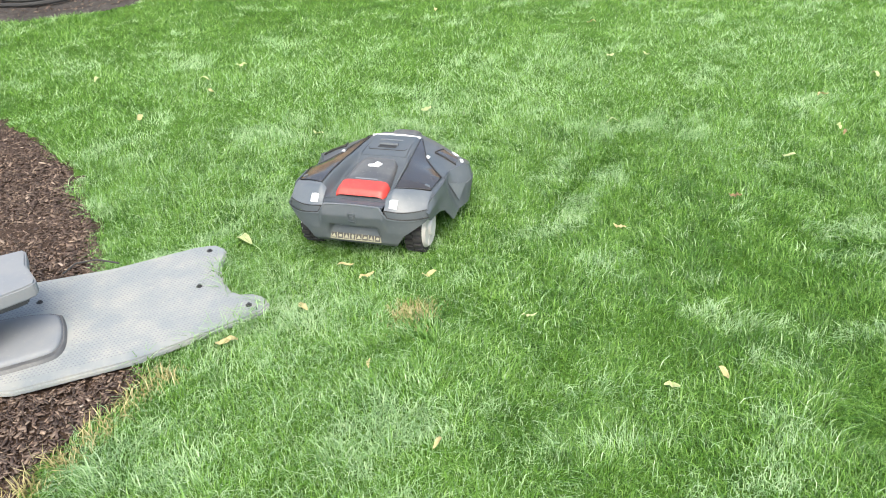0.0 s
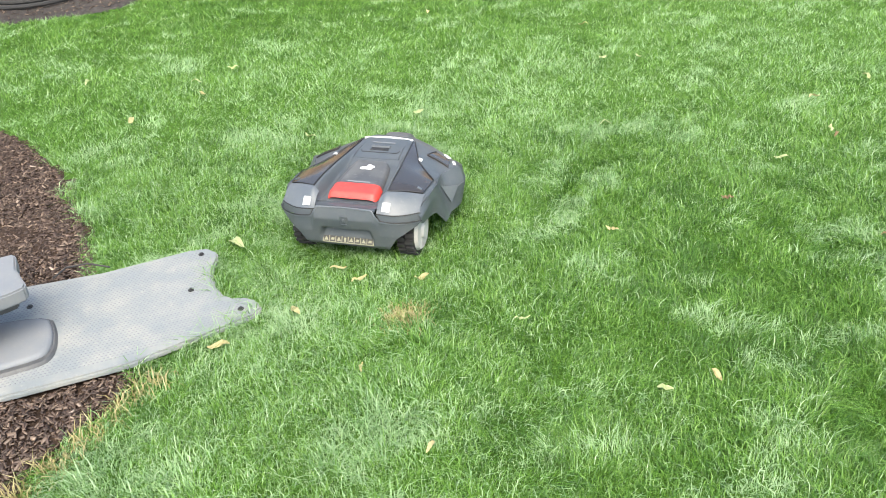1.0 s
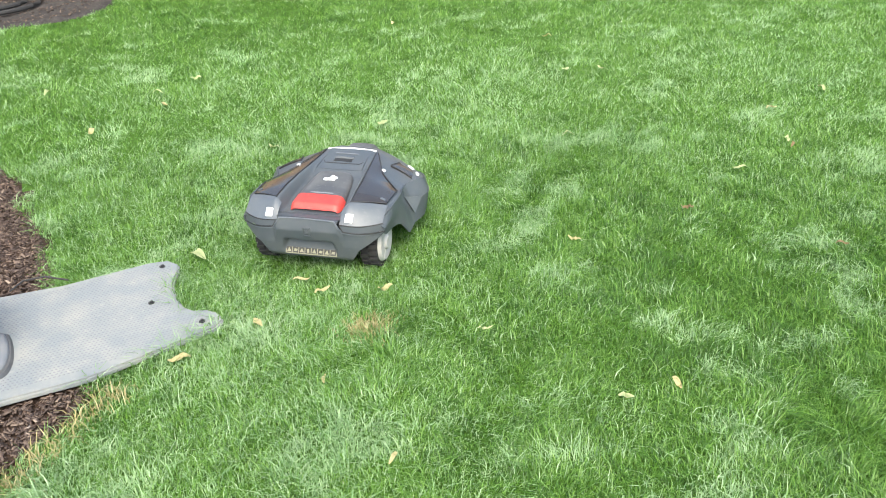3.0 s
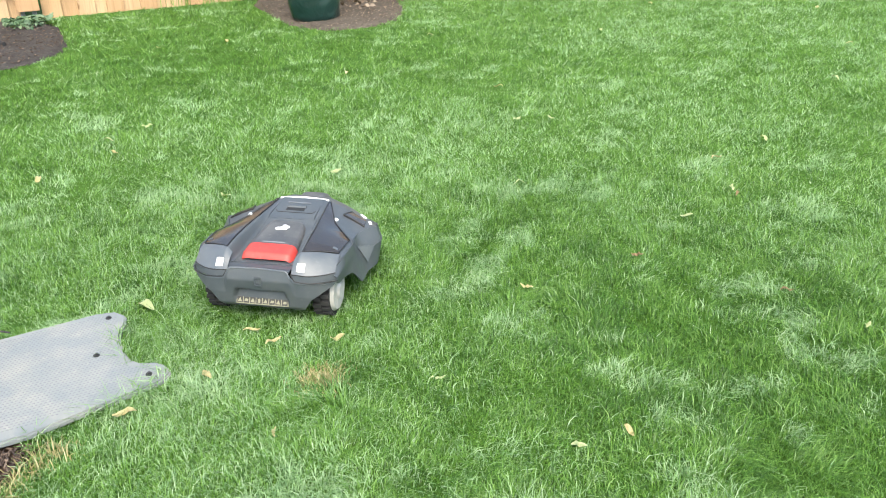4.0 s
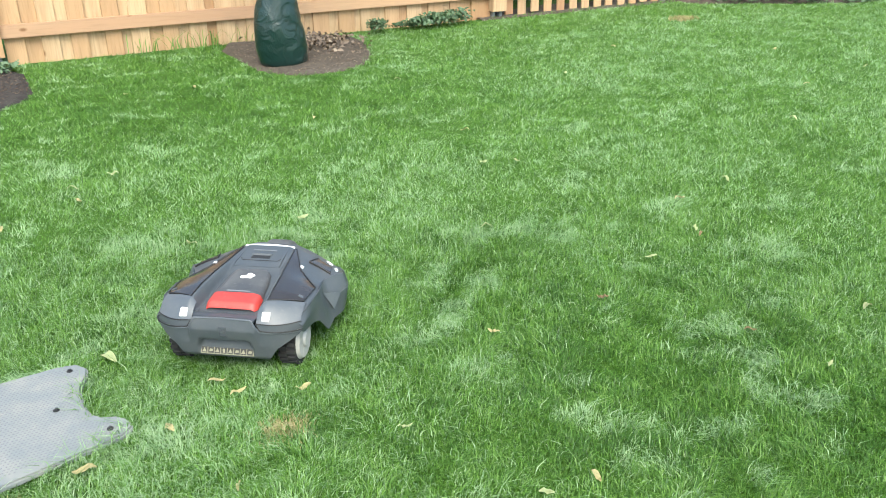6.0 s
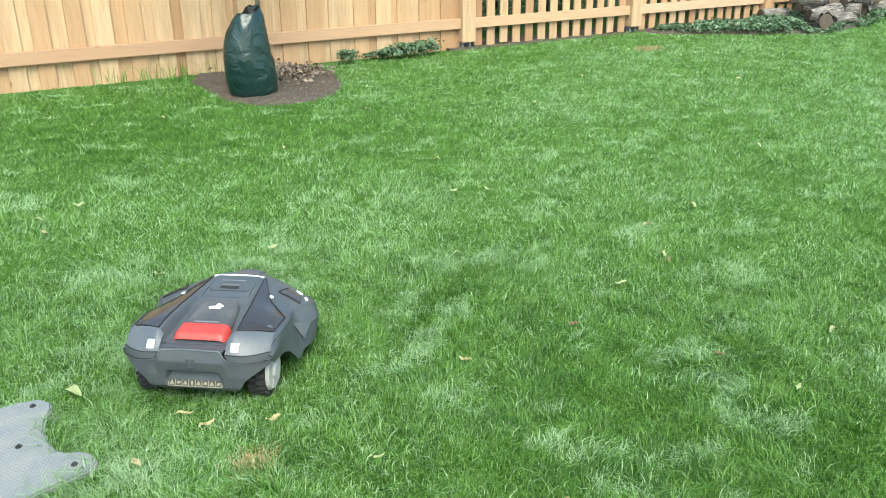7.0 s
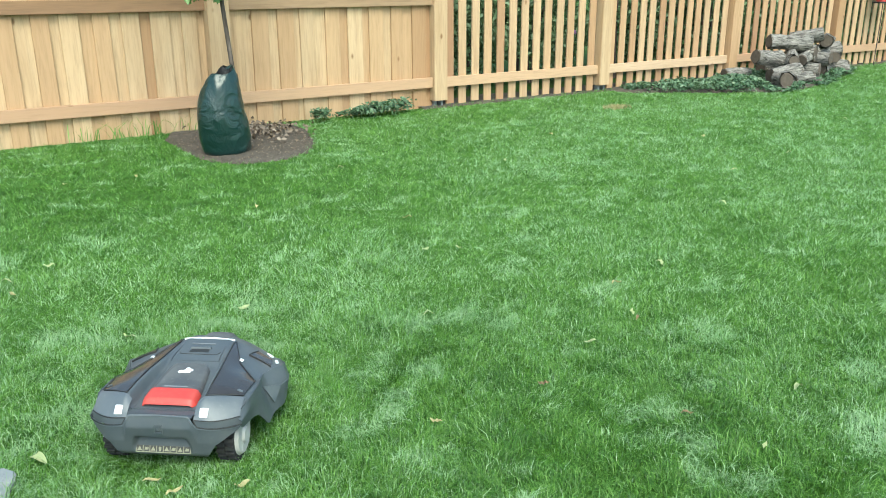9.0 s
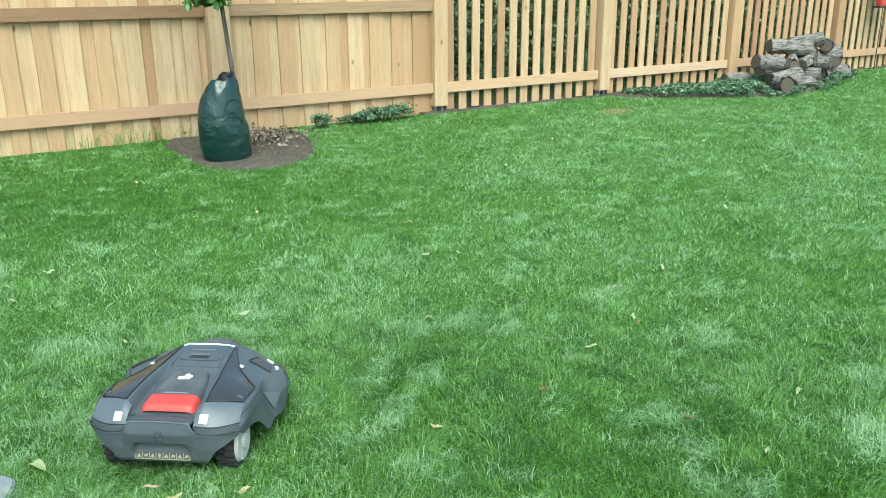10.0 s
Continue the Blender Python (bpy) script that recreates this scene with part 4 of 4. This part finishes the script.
        part("reflector", on_top([(s * 0.148 - 0.005, 0.209), (s * 0.148 + 0.006, 0.206), (s * 0.148 + 0.007, 0.218), (s * 0.148 - 0.004, 0.221)], 0.007, 2, 2, 0.003), WHITE, mw, "small white square reflector")
        # pale oval reflector near the panel's rear outer corner
        part("reflector", on_top([(s * 0.203 - 0.008, 0.022), (s * 0.203 + 0.008, 0.022), (s * 0.203 + 0.006, 0.031), (s * 0.203 - 0.006, 0.031)], 0.007, 3, 2, 0.003), SHELL_LIGHT, mw, "small pale oval reflector")

    # middle hatch: raised frame, well, lid and stop button
    def channel(u, v):
        y = -0.052 + 0.252 * v
        return (2 * u - 1) * lerp(CREST, y) * 0.80, y, lerp(SPINE, y) + 0.0025
    part("hatch_channel", sheet(channel, 10, 16, 0.004), SHELL, mw, "dark grey well round the lid", smooth=True)
    for s in (-1, 1):
        def rail(u, v, s=s):
            y = -0.058 + 0.395 * v
            x = lerp(CREST, y) * (0.79 + 0.205 * u)
            return s * x, y, top(x, y) + 0.0035
        part("hatch_frame", sheet(rail, 10, 30, 0.003), SHELL, mw, "raised grey frame beside the hatch", smooth=True)
    part("bridge", on_top([(-0.076, 0.200), (0.076, 0.200), (0.070, 0.338), (-0.070, 0.338)], 0.0035, 12, 14, 0.003), SHELL, mw, "grey bridge in front of the hatch", smooth=True)
    part("bridge_joint", seam_line([(-0.068, 0.246), (-0.060, 0.232), (0.060, 0.232), (0.068, 0.246)], 0.004), BLACK, mw)

    def lid(u, v, y0, y1, h):
        y = y0 + (y1 - y0) * v
        half = lerp([(-0.04, 0.076), (-0.02, 0.084), (0.03, 0.081), (0.12, 0.070), (0.16, 0.062), (0.18, 0.048)], y)
        x = 2 * u - 1
        e = max(0.0, 1 - abs(x) ** 8)
        back = min(1.0, (y + 0.039) / 0.014) if y < -0.025 else 1.0
        fore = min(1.0, (0.1805 - y) / 0.012) if y > 0.168 else 1.0
        return x * half, y, lerp(SPINE, y) + 0.004 + h * e ** 0.5 * math.sqrt(max(0.0, back)) * math.sqrt(max(0.0, fore))
    part("hatch_lid", sheet(lambda u, v: lid(u, v, 0.0265, 0.180, 0.0195), 22, 22, 0.004), HATCH, mw, "dusty dark grey hatch lid", smooth=True)
    part("stop_button", sheet(lambda u, v: lid(u, v, -0.038, 0.0255, 0.022), 22, 16, 0.004), RED, mw, "red stop button", smooth=True)
    for k, (dx, dy, r) in enumerate(((0.0, 0.119, 0.011), (0.013, 0.126, 0.008), (-0.013, 0.115, 0.009), (0.004, 0.132, 0.007), (0.011, 0.112, 0.006))):
        def emblem(u, v, dx=dx, dy=dy, r=r):
            x, y = dx + r * (2 * u - 1), dy + r * 0.8 * (2 * v - 1) * math.sqrt(max(0.1, 1 - (2 * u - 1) ** 2 * 0.8))
            return x, y, lerp(SPINE, y) + 0.0245 + 0.0005 * k
        part("emblem", sheet(emblem, 6, 4, 0.0015), WHITE, mw, "white plain emblem")
    def notch(u, v):
        x, y = (2 * u - 1) * (0.040 - 0.006 * v), 0.034 + 0.004 * v
        return x, y, lerp(SPINE, y) + 0.0245 + 0.001 * v
    part("hatch_line", sheet(notch, 6, 1, 0.001), STATION_TOP, mw)
    # carrying handle, the pale bar and the ridge over the front
    part("handle_slot", on_top([(-0.036, 0.246), (0.028, 0.246), (0.025, 0.266), (-0.033, 0.266)], 0.005, 6, 3, 0.002), BLACK, mw)
    def grip(u, v):
        a = math.pi * v
        return -0.004 + (2 * u - 1) * 0.033, 0.269 + 0.006 * math.cos(a), lerp(SPINE, 0.27) + 0.003 + 0.007 * math.sin(a)
    part("handle", sheet(grip, 8, 6, 0.003), SHELL, mw, smooth=True)
    part("logo_bar", on_top([(-0.045, 0.298), (0.035, 0.298), (0.034, 0.303), (-0.044, 0.303)], 0.006, 6, 1, 0.002), STATION_TOP, mw, "pale narrow bar")
    def trim_line(u, v):
        x = (2 * u - 1) * 0.086
        return x, 0.340 - 0.006 * (2 * u - 1) ** 2 + 0.007 * v, 0.2295 - 0.003 * (2 * u - 1) ** 2 + 0.002 * v
    part("trim", sheet(trim_line, 16, 2, 0.004), WHITE, mw, "pale trim line along the top", smooth=True)
    def ridge(u, v):
        x = -0.028 + 0.092 * u
        y = 0.352 + 0.11 * v
        return x, y, top(x, y) + 0.014 * math.sin(math.pi * min(1.0, 0.15 + v * 0.8)) * math.sqrt(max(0.0, 1 - (2 * u - 1) ** 4))
    part("front_ridge", sheet(ridge, 14, 10, 0.003), HATCH, mw, smooth=True)

    # rear wheels, with lugs
    for s in (-1, 1):
        w = thing("wheel", pose(s * 0.172, 0.016, 0.068), "", "")
        w.parent = mw
        wheel_bm = bmesh.new()
        bmesh.ops.create_cone(wheel_bm, cap_ends=True, segments=36, radius1=0.071, radius2=0.071, depth=0.052, matrix=pose(0, 0, 0, 0, 90, 0))
        for k in range(20):
            a = 2 * math.pi * k / 20
            for side in (-1, 1):
                vs = box(wheel_bm, side * 0.0135 - 0.0125, side * 0.0135 + 0.0125, -0.006, 0.006, 0.067, 0.080)
                bmesh.ops.transform(wheel_bm, matrix=Matrix.Rotation(a + 0.08 * side, 4, "X"), verts=vs)
        part("tyre", wheel_bm, RUBBER, w, "black rubber tyre with chunky lugs")
        hub = bmesh.new()
        bmesh.ops.create_cone(hub, cap_ends=True, segments=36, radius1=0.066, radius2=0.058, depth=0.012, matrix=pose(s * 0.030, 0, 0, 0, 90 * s, 0))
        bmesh.ops.create_cone(hub, cap_ends=True, segments=24, radius1=0.03, radius2=0.022, depth=0.012, matrix=pose(s * 0.038, 0, 0, 0, 90 * s, 0))
        for k in range(5):
            vs = box(hub, s * 0.034 - 0.003, s * 0.034 + 0.003, -0.004, 0.004, 0.026, 0.058)
            bmesh.ops.transform(hub, matrix=Matrix.Rotation(2 * math.pi * k / 5, 4, "X"), verts=vs)
        part("rim", hub, RIM, w, "pale grey plastic wheel rim", smooth=True)
    for s in (-1, 1):
        caster = bmesh.new()
        bmesh.ops.create_uvsphere(caster, u_segments=20, v_segments=12, radius=0.045, matrix=Matrix.LocRotScale((s * 0.11, 0.34, 0.02), None, (0.55, 1, 1)))
        part("front_wheel", caster, RUBBER, mw, smooth=True)
    return mw


MOWER_AT = pose(0.672, 2.546, 0.0, 0, 0, -38.0)
mower(MOWER_AT)


# ---- fallen leaves on the lawn ----
def leaf_mesh(length, width, curl, seed):
    r = random.Random(seed)
    bm = bmesh.new()
    rows = []
    for i in range(7):
        t = i / 6
        w = width * math.sin(math.pi * min(1, t * 0.93 + 0.04)) ** 0.8 * 0.5 + 0.0006
        z = curl * length * 0.12 * math.sin(2 * math.pi * t + seed) + 0.004 * r.uniform(-1, 1)
        bend = 0.12 * length * math.sin(t * 2.2 + seed)
        rows.append([bm.verts.new((length * (t - 0.5), bend + w * q, z + abs(q) * w * 0.6 * curl)) for q in (-1, -0.4, 0.4, 1)])
    for a, b in zip(rows, rows[1:]):
        for k in range(3):
            bm.faces.new((a[k], a[k + 1], b[k + 1], b[k]))
    bmesh.ops.solidify(bm, geom=bm.faces[:], thickness=0.0007)
    return bm


YELLOW_LEAF = plastic("yellow_leaf", (0.52, 0.46, 0.24), (0.45, 0.36, 0.17), 0.5, 0.6)
PALE_LEAF = plastic("pale_leaf", (0.43, 0.49, 0.25), (0.5, 0.45, 0.25), 0.4, 0.6)
BROWN_LEAF = plastic("brown_leaf", (0.28, 0.19, 0.10), (0.2, 0.12, 0.07), 0.5, 0.7)
KINDS = {"y": (YELLOW_LEAF, "curled yellow fallen leaf lying on the grass"), "p": (PALE_LEAF, "pale green-yellow fallen leaf lying on the grass"), "b": (BROWN_LEAF, "dry brown fallen leaf lying on the grass")}
NEAR_LEAVES = [(0.56, 2.42, 20, 6, "y"), (0.60, 2.33, 50, 6, "y"), (0.77, 2.26, 60, 6, "y"), (0.39, 2.26, -35, 6, "y"), (0.48, 1.93, -80, 5, "y"), (0.53, 1.59, 60, 4.5, "y"),
               (1.25, 1.52, -70, 5, "y"), (1.11, 1.53, 0, 4.5, "p"), (0.94, 1.94, 35, 5, "p"), (1.43, 2.26, -25, 6, "y"), (0.16, 2.19, 30, 7, "y"), (0.31, 2.73, -45, 9, "p"),
               (0.82, 2.81, 25, 6, "b"), (2.15, 1.84, 0, 5, "b"), (2.19, 1.57, 70, 5, "p"), (1.89, 2.27, 0, 5, "b"), (2.28, 2.45, 20, 7, "p"), (2.61, 2.52, 60, 5, "b")]
FAR_LEAVES = [(0.64, 4.61), (0.08, 4.07), (0.43, 4.48), (-0.07, 4.76), (2.59, 4.38), (2.35, 3.79), (2.51, 3.72), (2.84, 2.87), (3.22, 2.96), (1.89, 3.04), (1.93, 5.11), (0.76, 3.5), (1.25, 3.53), (1.5, 6.38),
              (2.88, 5.84), (4.44, 3.56), (5.28, 4.14), (2.63, 2.56), (1.03, 6.41), (6.17, 5.18), (8.12, 5.03), (2.62, 1.75), (5.1, 6.02), (6.17, 4.31), (4.06, 5.34), (0.43, 4.27)]
for i, (x, y, a, cm, kind) in enumerate(NEAR_LEAVES):
    mat, text = KINDS[kind]
    solid("fallen_leaf", leaf_mesh(cm / 118, cm / 118 * (0.2 + 0.06 * (i % 4)), 0.8, i), mat, text, "leaf", at=pose(x, y, 0.012, 10, 5 * (-1) ** i, a - 35), group="fallen leaves")
for i, (x, y) in enumerate(FAR_LEAVES):
    mat, text = KINDS["pyp"[i % 3]]
    solid("fallen_leaf", leaf_mesh(0.055, 0.021, 0.9, i + 40), mat, text, "leaf", at=pose(x, y, 0.014, 14, 0, (i * 77) % 180), group="fallen leaves")


# ---- hose in the corner bed ----
coil = [(-0.35 + 0.42 * math.cos(0.33 * k) * (1 - 0.012 * k), 7.0 + 0.4 * math.sin(0.33 * k) * (1 - 0.012 * k), 0.03 + 0.012 * (k // 19)) for k in range(44)]
box_bm = boxed(-0.045, 0.045, -0.03, 0.03, -0.055, 0.055)
solid("plastic_box", box_bm, WHITE, "small white plastic box among the hose on the soil", "box", bevel=0.006, at=pose(-0.1, 7.2, 0.075, 8, 6, 15))
solid("soaker_hose", tube(coil, [0.016] * len(coil), 8), RUBBER, "black soaker hose coiled on the soil bed", "hose", smooth=True)


# ---- the lawn: blades of grass ----
BEDS = [MULCH_BED, CORNER_BED, TREE_BED, IVY_BED]


def blades(count, near, far, size, width, segments):
    """Blades in a band of distances from the terrace: roots, lean by clumps, taper. Far blades stand wider apart and are drawn wider."""
    a = rng.uniform(radians(18), radians(118), count)
    if segments == 2:
        d = np.sqrt(rng.uniform(near ** 2, far ** 2, count))
        fade = np.clip((far - d) / 0.7, 0, 1)
    else:
        d = (near ** 0.4 + rng.random(count) * (far ** 0.4 - near ** 0.4)) ** 2.5
        fade = np.clip((d - near) / 0.7, 0, 1)
    keep = rng.random(count) < fade
    a, d = a[keep], d[keep]
    count = len(d)
    x, y = 0.1 + d * np.cos(a), 0.25 + d * np.sin(a)
    ok = inside(x, y, LAWN)
    edge = 0.05 * waves(x, y, 16, 3)
    for b in BEDS:
        ok &= ~inside(x + edge, y + edge * 0.6 - (0.27 if b is IVY_BED else 0.0), b)
    plate = [(px * 0.975 - 0.014, 2.46 + (py - 2.46) * 0.92) for px, py in BASE_PLATE]
    ok &= ~inside(x + 0.2 * edge, y, plate)
    spot = np.hypot((x - BARE_SPOT[0]) / 1.3, y - BARE_SPOT[1])
    ok &= (spot > 0.05) | (rng.random(count) < 0.25)
    x, y, d = x[ok], y[ok], d[ok]
    n = len(x)
    length = size * rng.uniform(0.55, 1.3, n) * (1 + 0.22 * waves(x, y, 6, 21) + 0.22 * waves(x, y, 30, 22))
    rim = np.any([inside(x + dx, y + dy, BASE_PLATE) for dx, dy in ((0.03, 0), (-0.03, 0), (0, 0.03), (0, -0.03))], axis=0) if segments == 2 else np.zeros(n, bool)
    length *= np.where(rim, 1.7, 1.0)
    face = rng.uniform(0, 2 * np.pi, n)
    flow = 2.6 * waves(x, y, 3.5, 31) + 2.2 * waves(x, y, 14, 32)
    pull = 0.35 + 0.3 * waves(x, y, 7, 33)
    lx = np.cos(flow) * pull + rng.normal(0, 0.68 if segments == 2 else 0.75, n)
    ly = np.sin(flow) * pull + rng.normal(0, 0.68 if segments == 2 else 0.75, n)
    # the mower's two wheel tracks press the blades forward
    run = (x - 0.66) * 0.616 + (y - 2.555) * 0.788
    off = np.abs(np.abs((x - 0.66) * 0.788 - (y - 2.555) * 0.616) - 0.19)
    track = np.clip(1.3 - off / 0.045, 0, 1) * np.clip((run - 0.9) / 0.3, 0, 1) * (run < 2.25) * 0.4
    lx, ly = lx * (1 - track) + 0.616 * track * 1.3, ly * (1 - track) + 0.788 * track * 1.3
    w = width * rng.uniform(0.6, 1.35, n) * (1.0 if segments == 2 else (d / near) ** 0.7)
    sx, sy = np.cos(face) * w / 2, np.sin(face) * w / 2
    rise = length * rng.uniform(0.3, 1.0, n)
    root = np.stack([x, y, np.full(n, SOIL_Z - 0.002)], 1)
    side = np.stack([sx, sy, np.zeros(n)], 1)
    if segments == 2:
        m = root + np.stack([lx * length * 0.22, ly * length * 0.22, rise * 0.72], 1)
        t = root + np.stack([lx * length * 0.95, ly * length * 0.95, rise * rng.uniform(0.75, 1.0, n)], 1)
        v = np.stack([root - side, root + side, m - side * 0.85, m + side * 0.85, t], 1).reshape(-1, 3)
        b = 5 * np.arange(n)[:, None]
        f = np.concatenate([b + np.array([[0, 1, 3]]), b + np.array([[0, 3, 2]]), b + np.array([[2, 3, 4]])], 1).reshape(-1, 3)
    else:
        t = root + np.stack([lx * length * 0.8, ly * length * 0.8, rise], 1)
        v = np.stack([root - side, root + side, t], 1).reshape(-1, 3)
        f = (3 * np.arange(n)[:, None] + np.array([[0, 1, 2]])).reshape(-1, 3)
    return v, f, pale_share(x, y), deep_share(x, y)


# x, y, radius, weight: plus gives paler blades there, minus deeper green ones
PALE_SPOTS = [(0.25, 1.55, 0.45, 0.30), (0.35, 2.25, 0.25, 0.30), (1.7, 1.6, 0.9, -0.26), (0.9, 6.4, 1.3, -0.30), (2.6, 5.9, 0.9, -0.16), (0.6, 3.9, 0.9, 0.12), (2.2, 3.7, 1.0, 0.10), (6.0, 5.0, 2.2, 0.16), (9.0, 5.6, 2.0, 0.10), (1.45, 1.45, 0.16, 0.1)]


def pale_share(x, y):
    """How many blades are pale: thin whitish patches in the lawn, more or fewer by the PALE_SPOTS areas."""
    fine = np.clip(waves(x, y, 6.5, 41) + 0.9 * waves(x, y, 19, 42) + 0.6 * waves(x, y, 46, 45) - 0.5, 0, 1.3)
    share = 0.22 + 0.62 * fine + 0.10 * waves(x, y, 2.4, 43)
    for sx, sy, r, k in PALE_SPOTS:
        share = share + k * np.exp(-((x - sx) ** 2 + (y - sy) ** 2) / r ** 2)
    return np.clip(share, 0.02, 0.9)


def deep_share(x, y):
    """How many of the other blades are deep green: clumps a hand or two wide, more where PALE_SPOTS are negative."""
    clump = np.clip(0.8 * waves(x, y, 9, 51) + waves(x, y, 26, 52) + 0.7 * waves(x, y, 52, 53) - 0.15, 0, 1.2)
    by_area = sum(-k * np.exp(-((x - sx) ** 2 + (y - sy) ** 2) / r ** 2) for sx, sy, r, k in PALE_SPOTS)
    return np.clip(0.12 + 0.62 * clump + 1.1 * by_area, 0.02, 0.92)


def lawn_part(name, bands, label):
    vs, fs, kinds, at = [], [], [], 0
    for band in bands:
        v, f, share, deep = blades(*band)
        dice = rng.random(len(share))
        pale = np.where(dice < share, 1, np.where(rng.random(len(share)) < deep, 2, 0)).astype(np.int32)
        vs.append(v)
        fs.append(f + at)
        kinds.append(np.repeat(pale, len(f) // len(pale)))
        at += len(v)
    me = raw_mesh(name, np.concatenate(vs), np.concatenate(fs), GRASS)
    me.materials.append(PALE_GRASS)
    me.materials.append(DEEP_GRASS)
    me.polygons.foreach_set("material_index", np.concatenate(kinds))
    ob = new(name, me)
    return tagged(ob, label, "grass", kind="stuff")


lawn_part("lawn_grass", [(640000, 0.9, 3.7, 0.036, 0.0022, 2), (1450000, 3.0, 16.0, 0.030, 0.0036, 1)], "short green lawn grass with paler patches")


# ---- the same lawn, sparser, where it goes on behind and beside ----
def outer_lawn(count):
    x, y = rng.uniform(-6, 16, count), rng.uniform(-5, 8.1, count)
    ok = ~inside(x, y, LAWN)
    for b in BEDS:
        ok &= ~inside(x, y, b)
    x, y = x[ok], y[ok]
    n = len(x)
    a, length = rng.uniform(0, 2 * np.pi, n), 0.04 * rng.uniform(0.6, 1.3, n)
    root = np.stack([x, y, np.full(n, SOIL_Z - 0.004)], 1)
    side = np.stack([np.cos(a), np.sin(a), np.zeros(n)], 1) * 0.007
    tip = root + np.stack([rng.normal(0, 0.8, n) * length, rng.normal(0, 0.8, n) * length, length], 1)
    v = np.stack([root - side, root + side, tip], 1).reshape(-1, 3)
    f = (3 * np.arange(n)[:, None] + np.array([[0, 1, 2]])).reshape(-1, 3)
    ob = new("lawn_grass", raw_mesh("lawn_grass", v, f, GRASS))
    return tagged(ob, "short green lawn grass going on round the yard", "grass", kind="stuff")


outer_lawn(450000)


# ---- dry and long grass ----
def tufts(name, spots, count, size, width, material, label, spread):
    """Blades that fan out from a few spots."""
    which = rng.integers(0, len(spots), count)
    c = np.array(spots)[which]
    x, y = c[:, 0] + rng.normal(0, spread, count), c[:, 1] + rng.normal(0, spread * 0.7, count)
    length = size * rng.uniform(0.5, 1.3, count)
    a = rng.uniform(0, 2 * np.pi, count)
    lx, ly = rng.normal(0, 0.5, count), rng.normal(0, 0.5, count)
    side = np.stack([np.cos(a), np.sin(a), np.zeros(count)], 1) * width / 2
    root = np.stack([x, y, np.full(count, SOIL_Z)], 1)
    m = root + np.stack([lx * length * 0.25, ly * length * 0.25, length * 0.5], 1)
    t = root + np.stack([lx * length * 0.9, ly * length * 0.9, length * 0.8], 1)
    v = np.stack([root - side, root + side, m - side, m + side, t], 1).reshape(-1, 3)
    b = 5 * np.arange(count)[:, None]
    f = np.concatenate([b + np.array([[0, 1, 3]]), b + np.array([[0, 3, 2]]), b + np.array([[2, 3, 4]])], 1).reshape(-1, 3)
    ob = new(name, raw_mesh(name, v, f, material))
    return tagged(ob, label, "grass", kind="stuff")


tufts("dry_grass", [BARE_SPOT], 700, 0.026, 0.0035, DRY_GRASS, "dry straw-coloured patch in the lawn", 0.045)
tufts("dry_grass", [(6.82, 6.95), (6.9, 7.0)], 500, 0.04, 0.007, DRY_GRASS, "dry straw-coloured patch in the lawn by the fence", 0.07)
tufts("dry_grass", [(-0.02 - 0.06 * k, 2.12 - 0.055 * k) for k in range(7)], 600, 0.05, 0.0028, DRY_GRASS, "straw-coloured grass at the edge of the mulch bed", 0.03)
tufts("fence_weeds", [(1.55, 8.06), (1.8, 8.08), (1.98, 8.06), (2.1, 8.05), (2.35, 8.08)], 70, 0.2, 0.007, GRASS, "long uncut grass blades along the fence", 0.07)
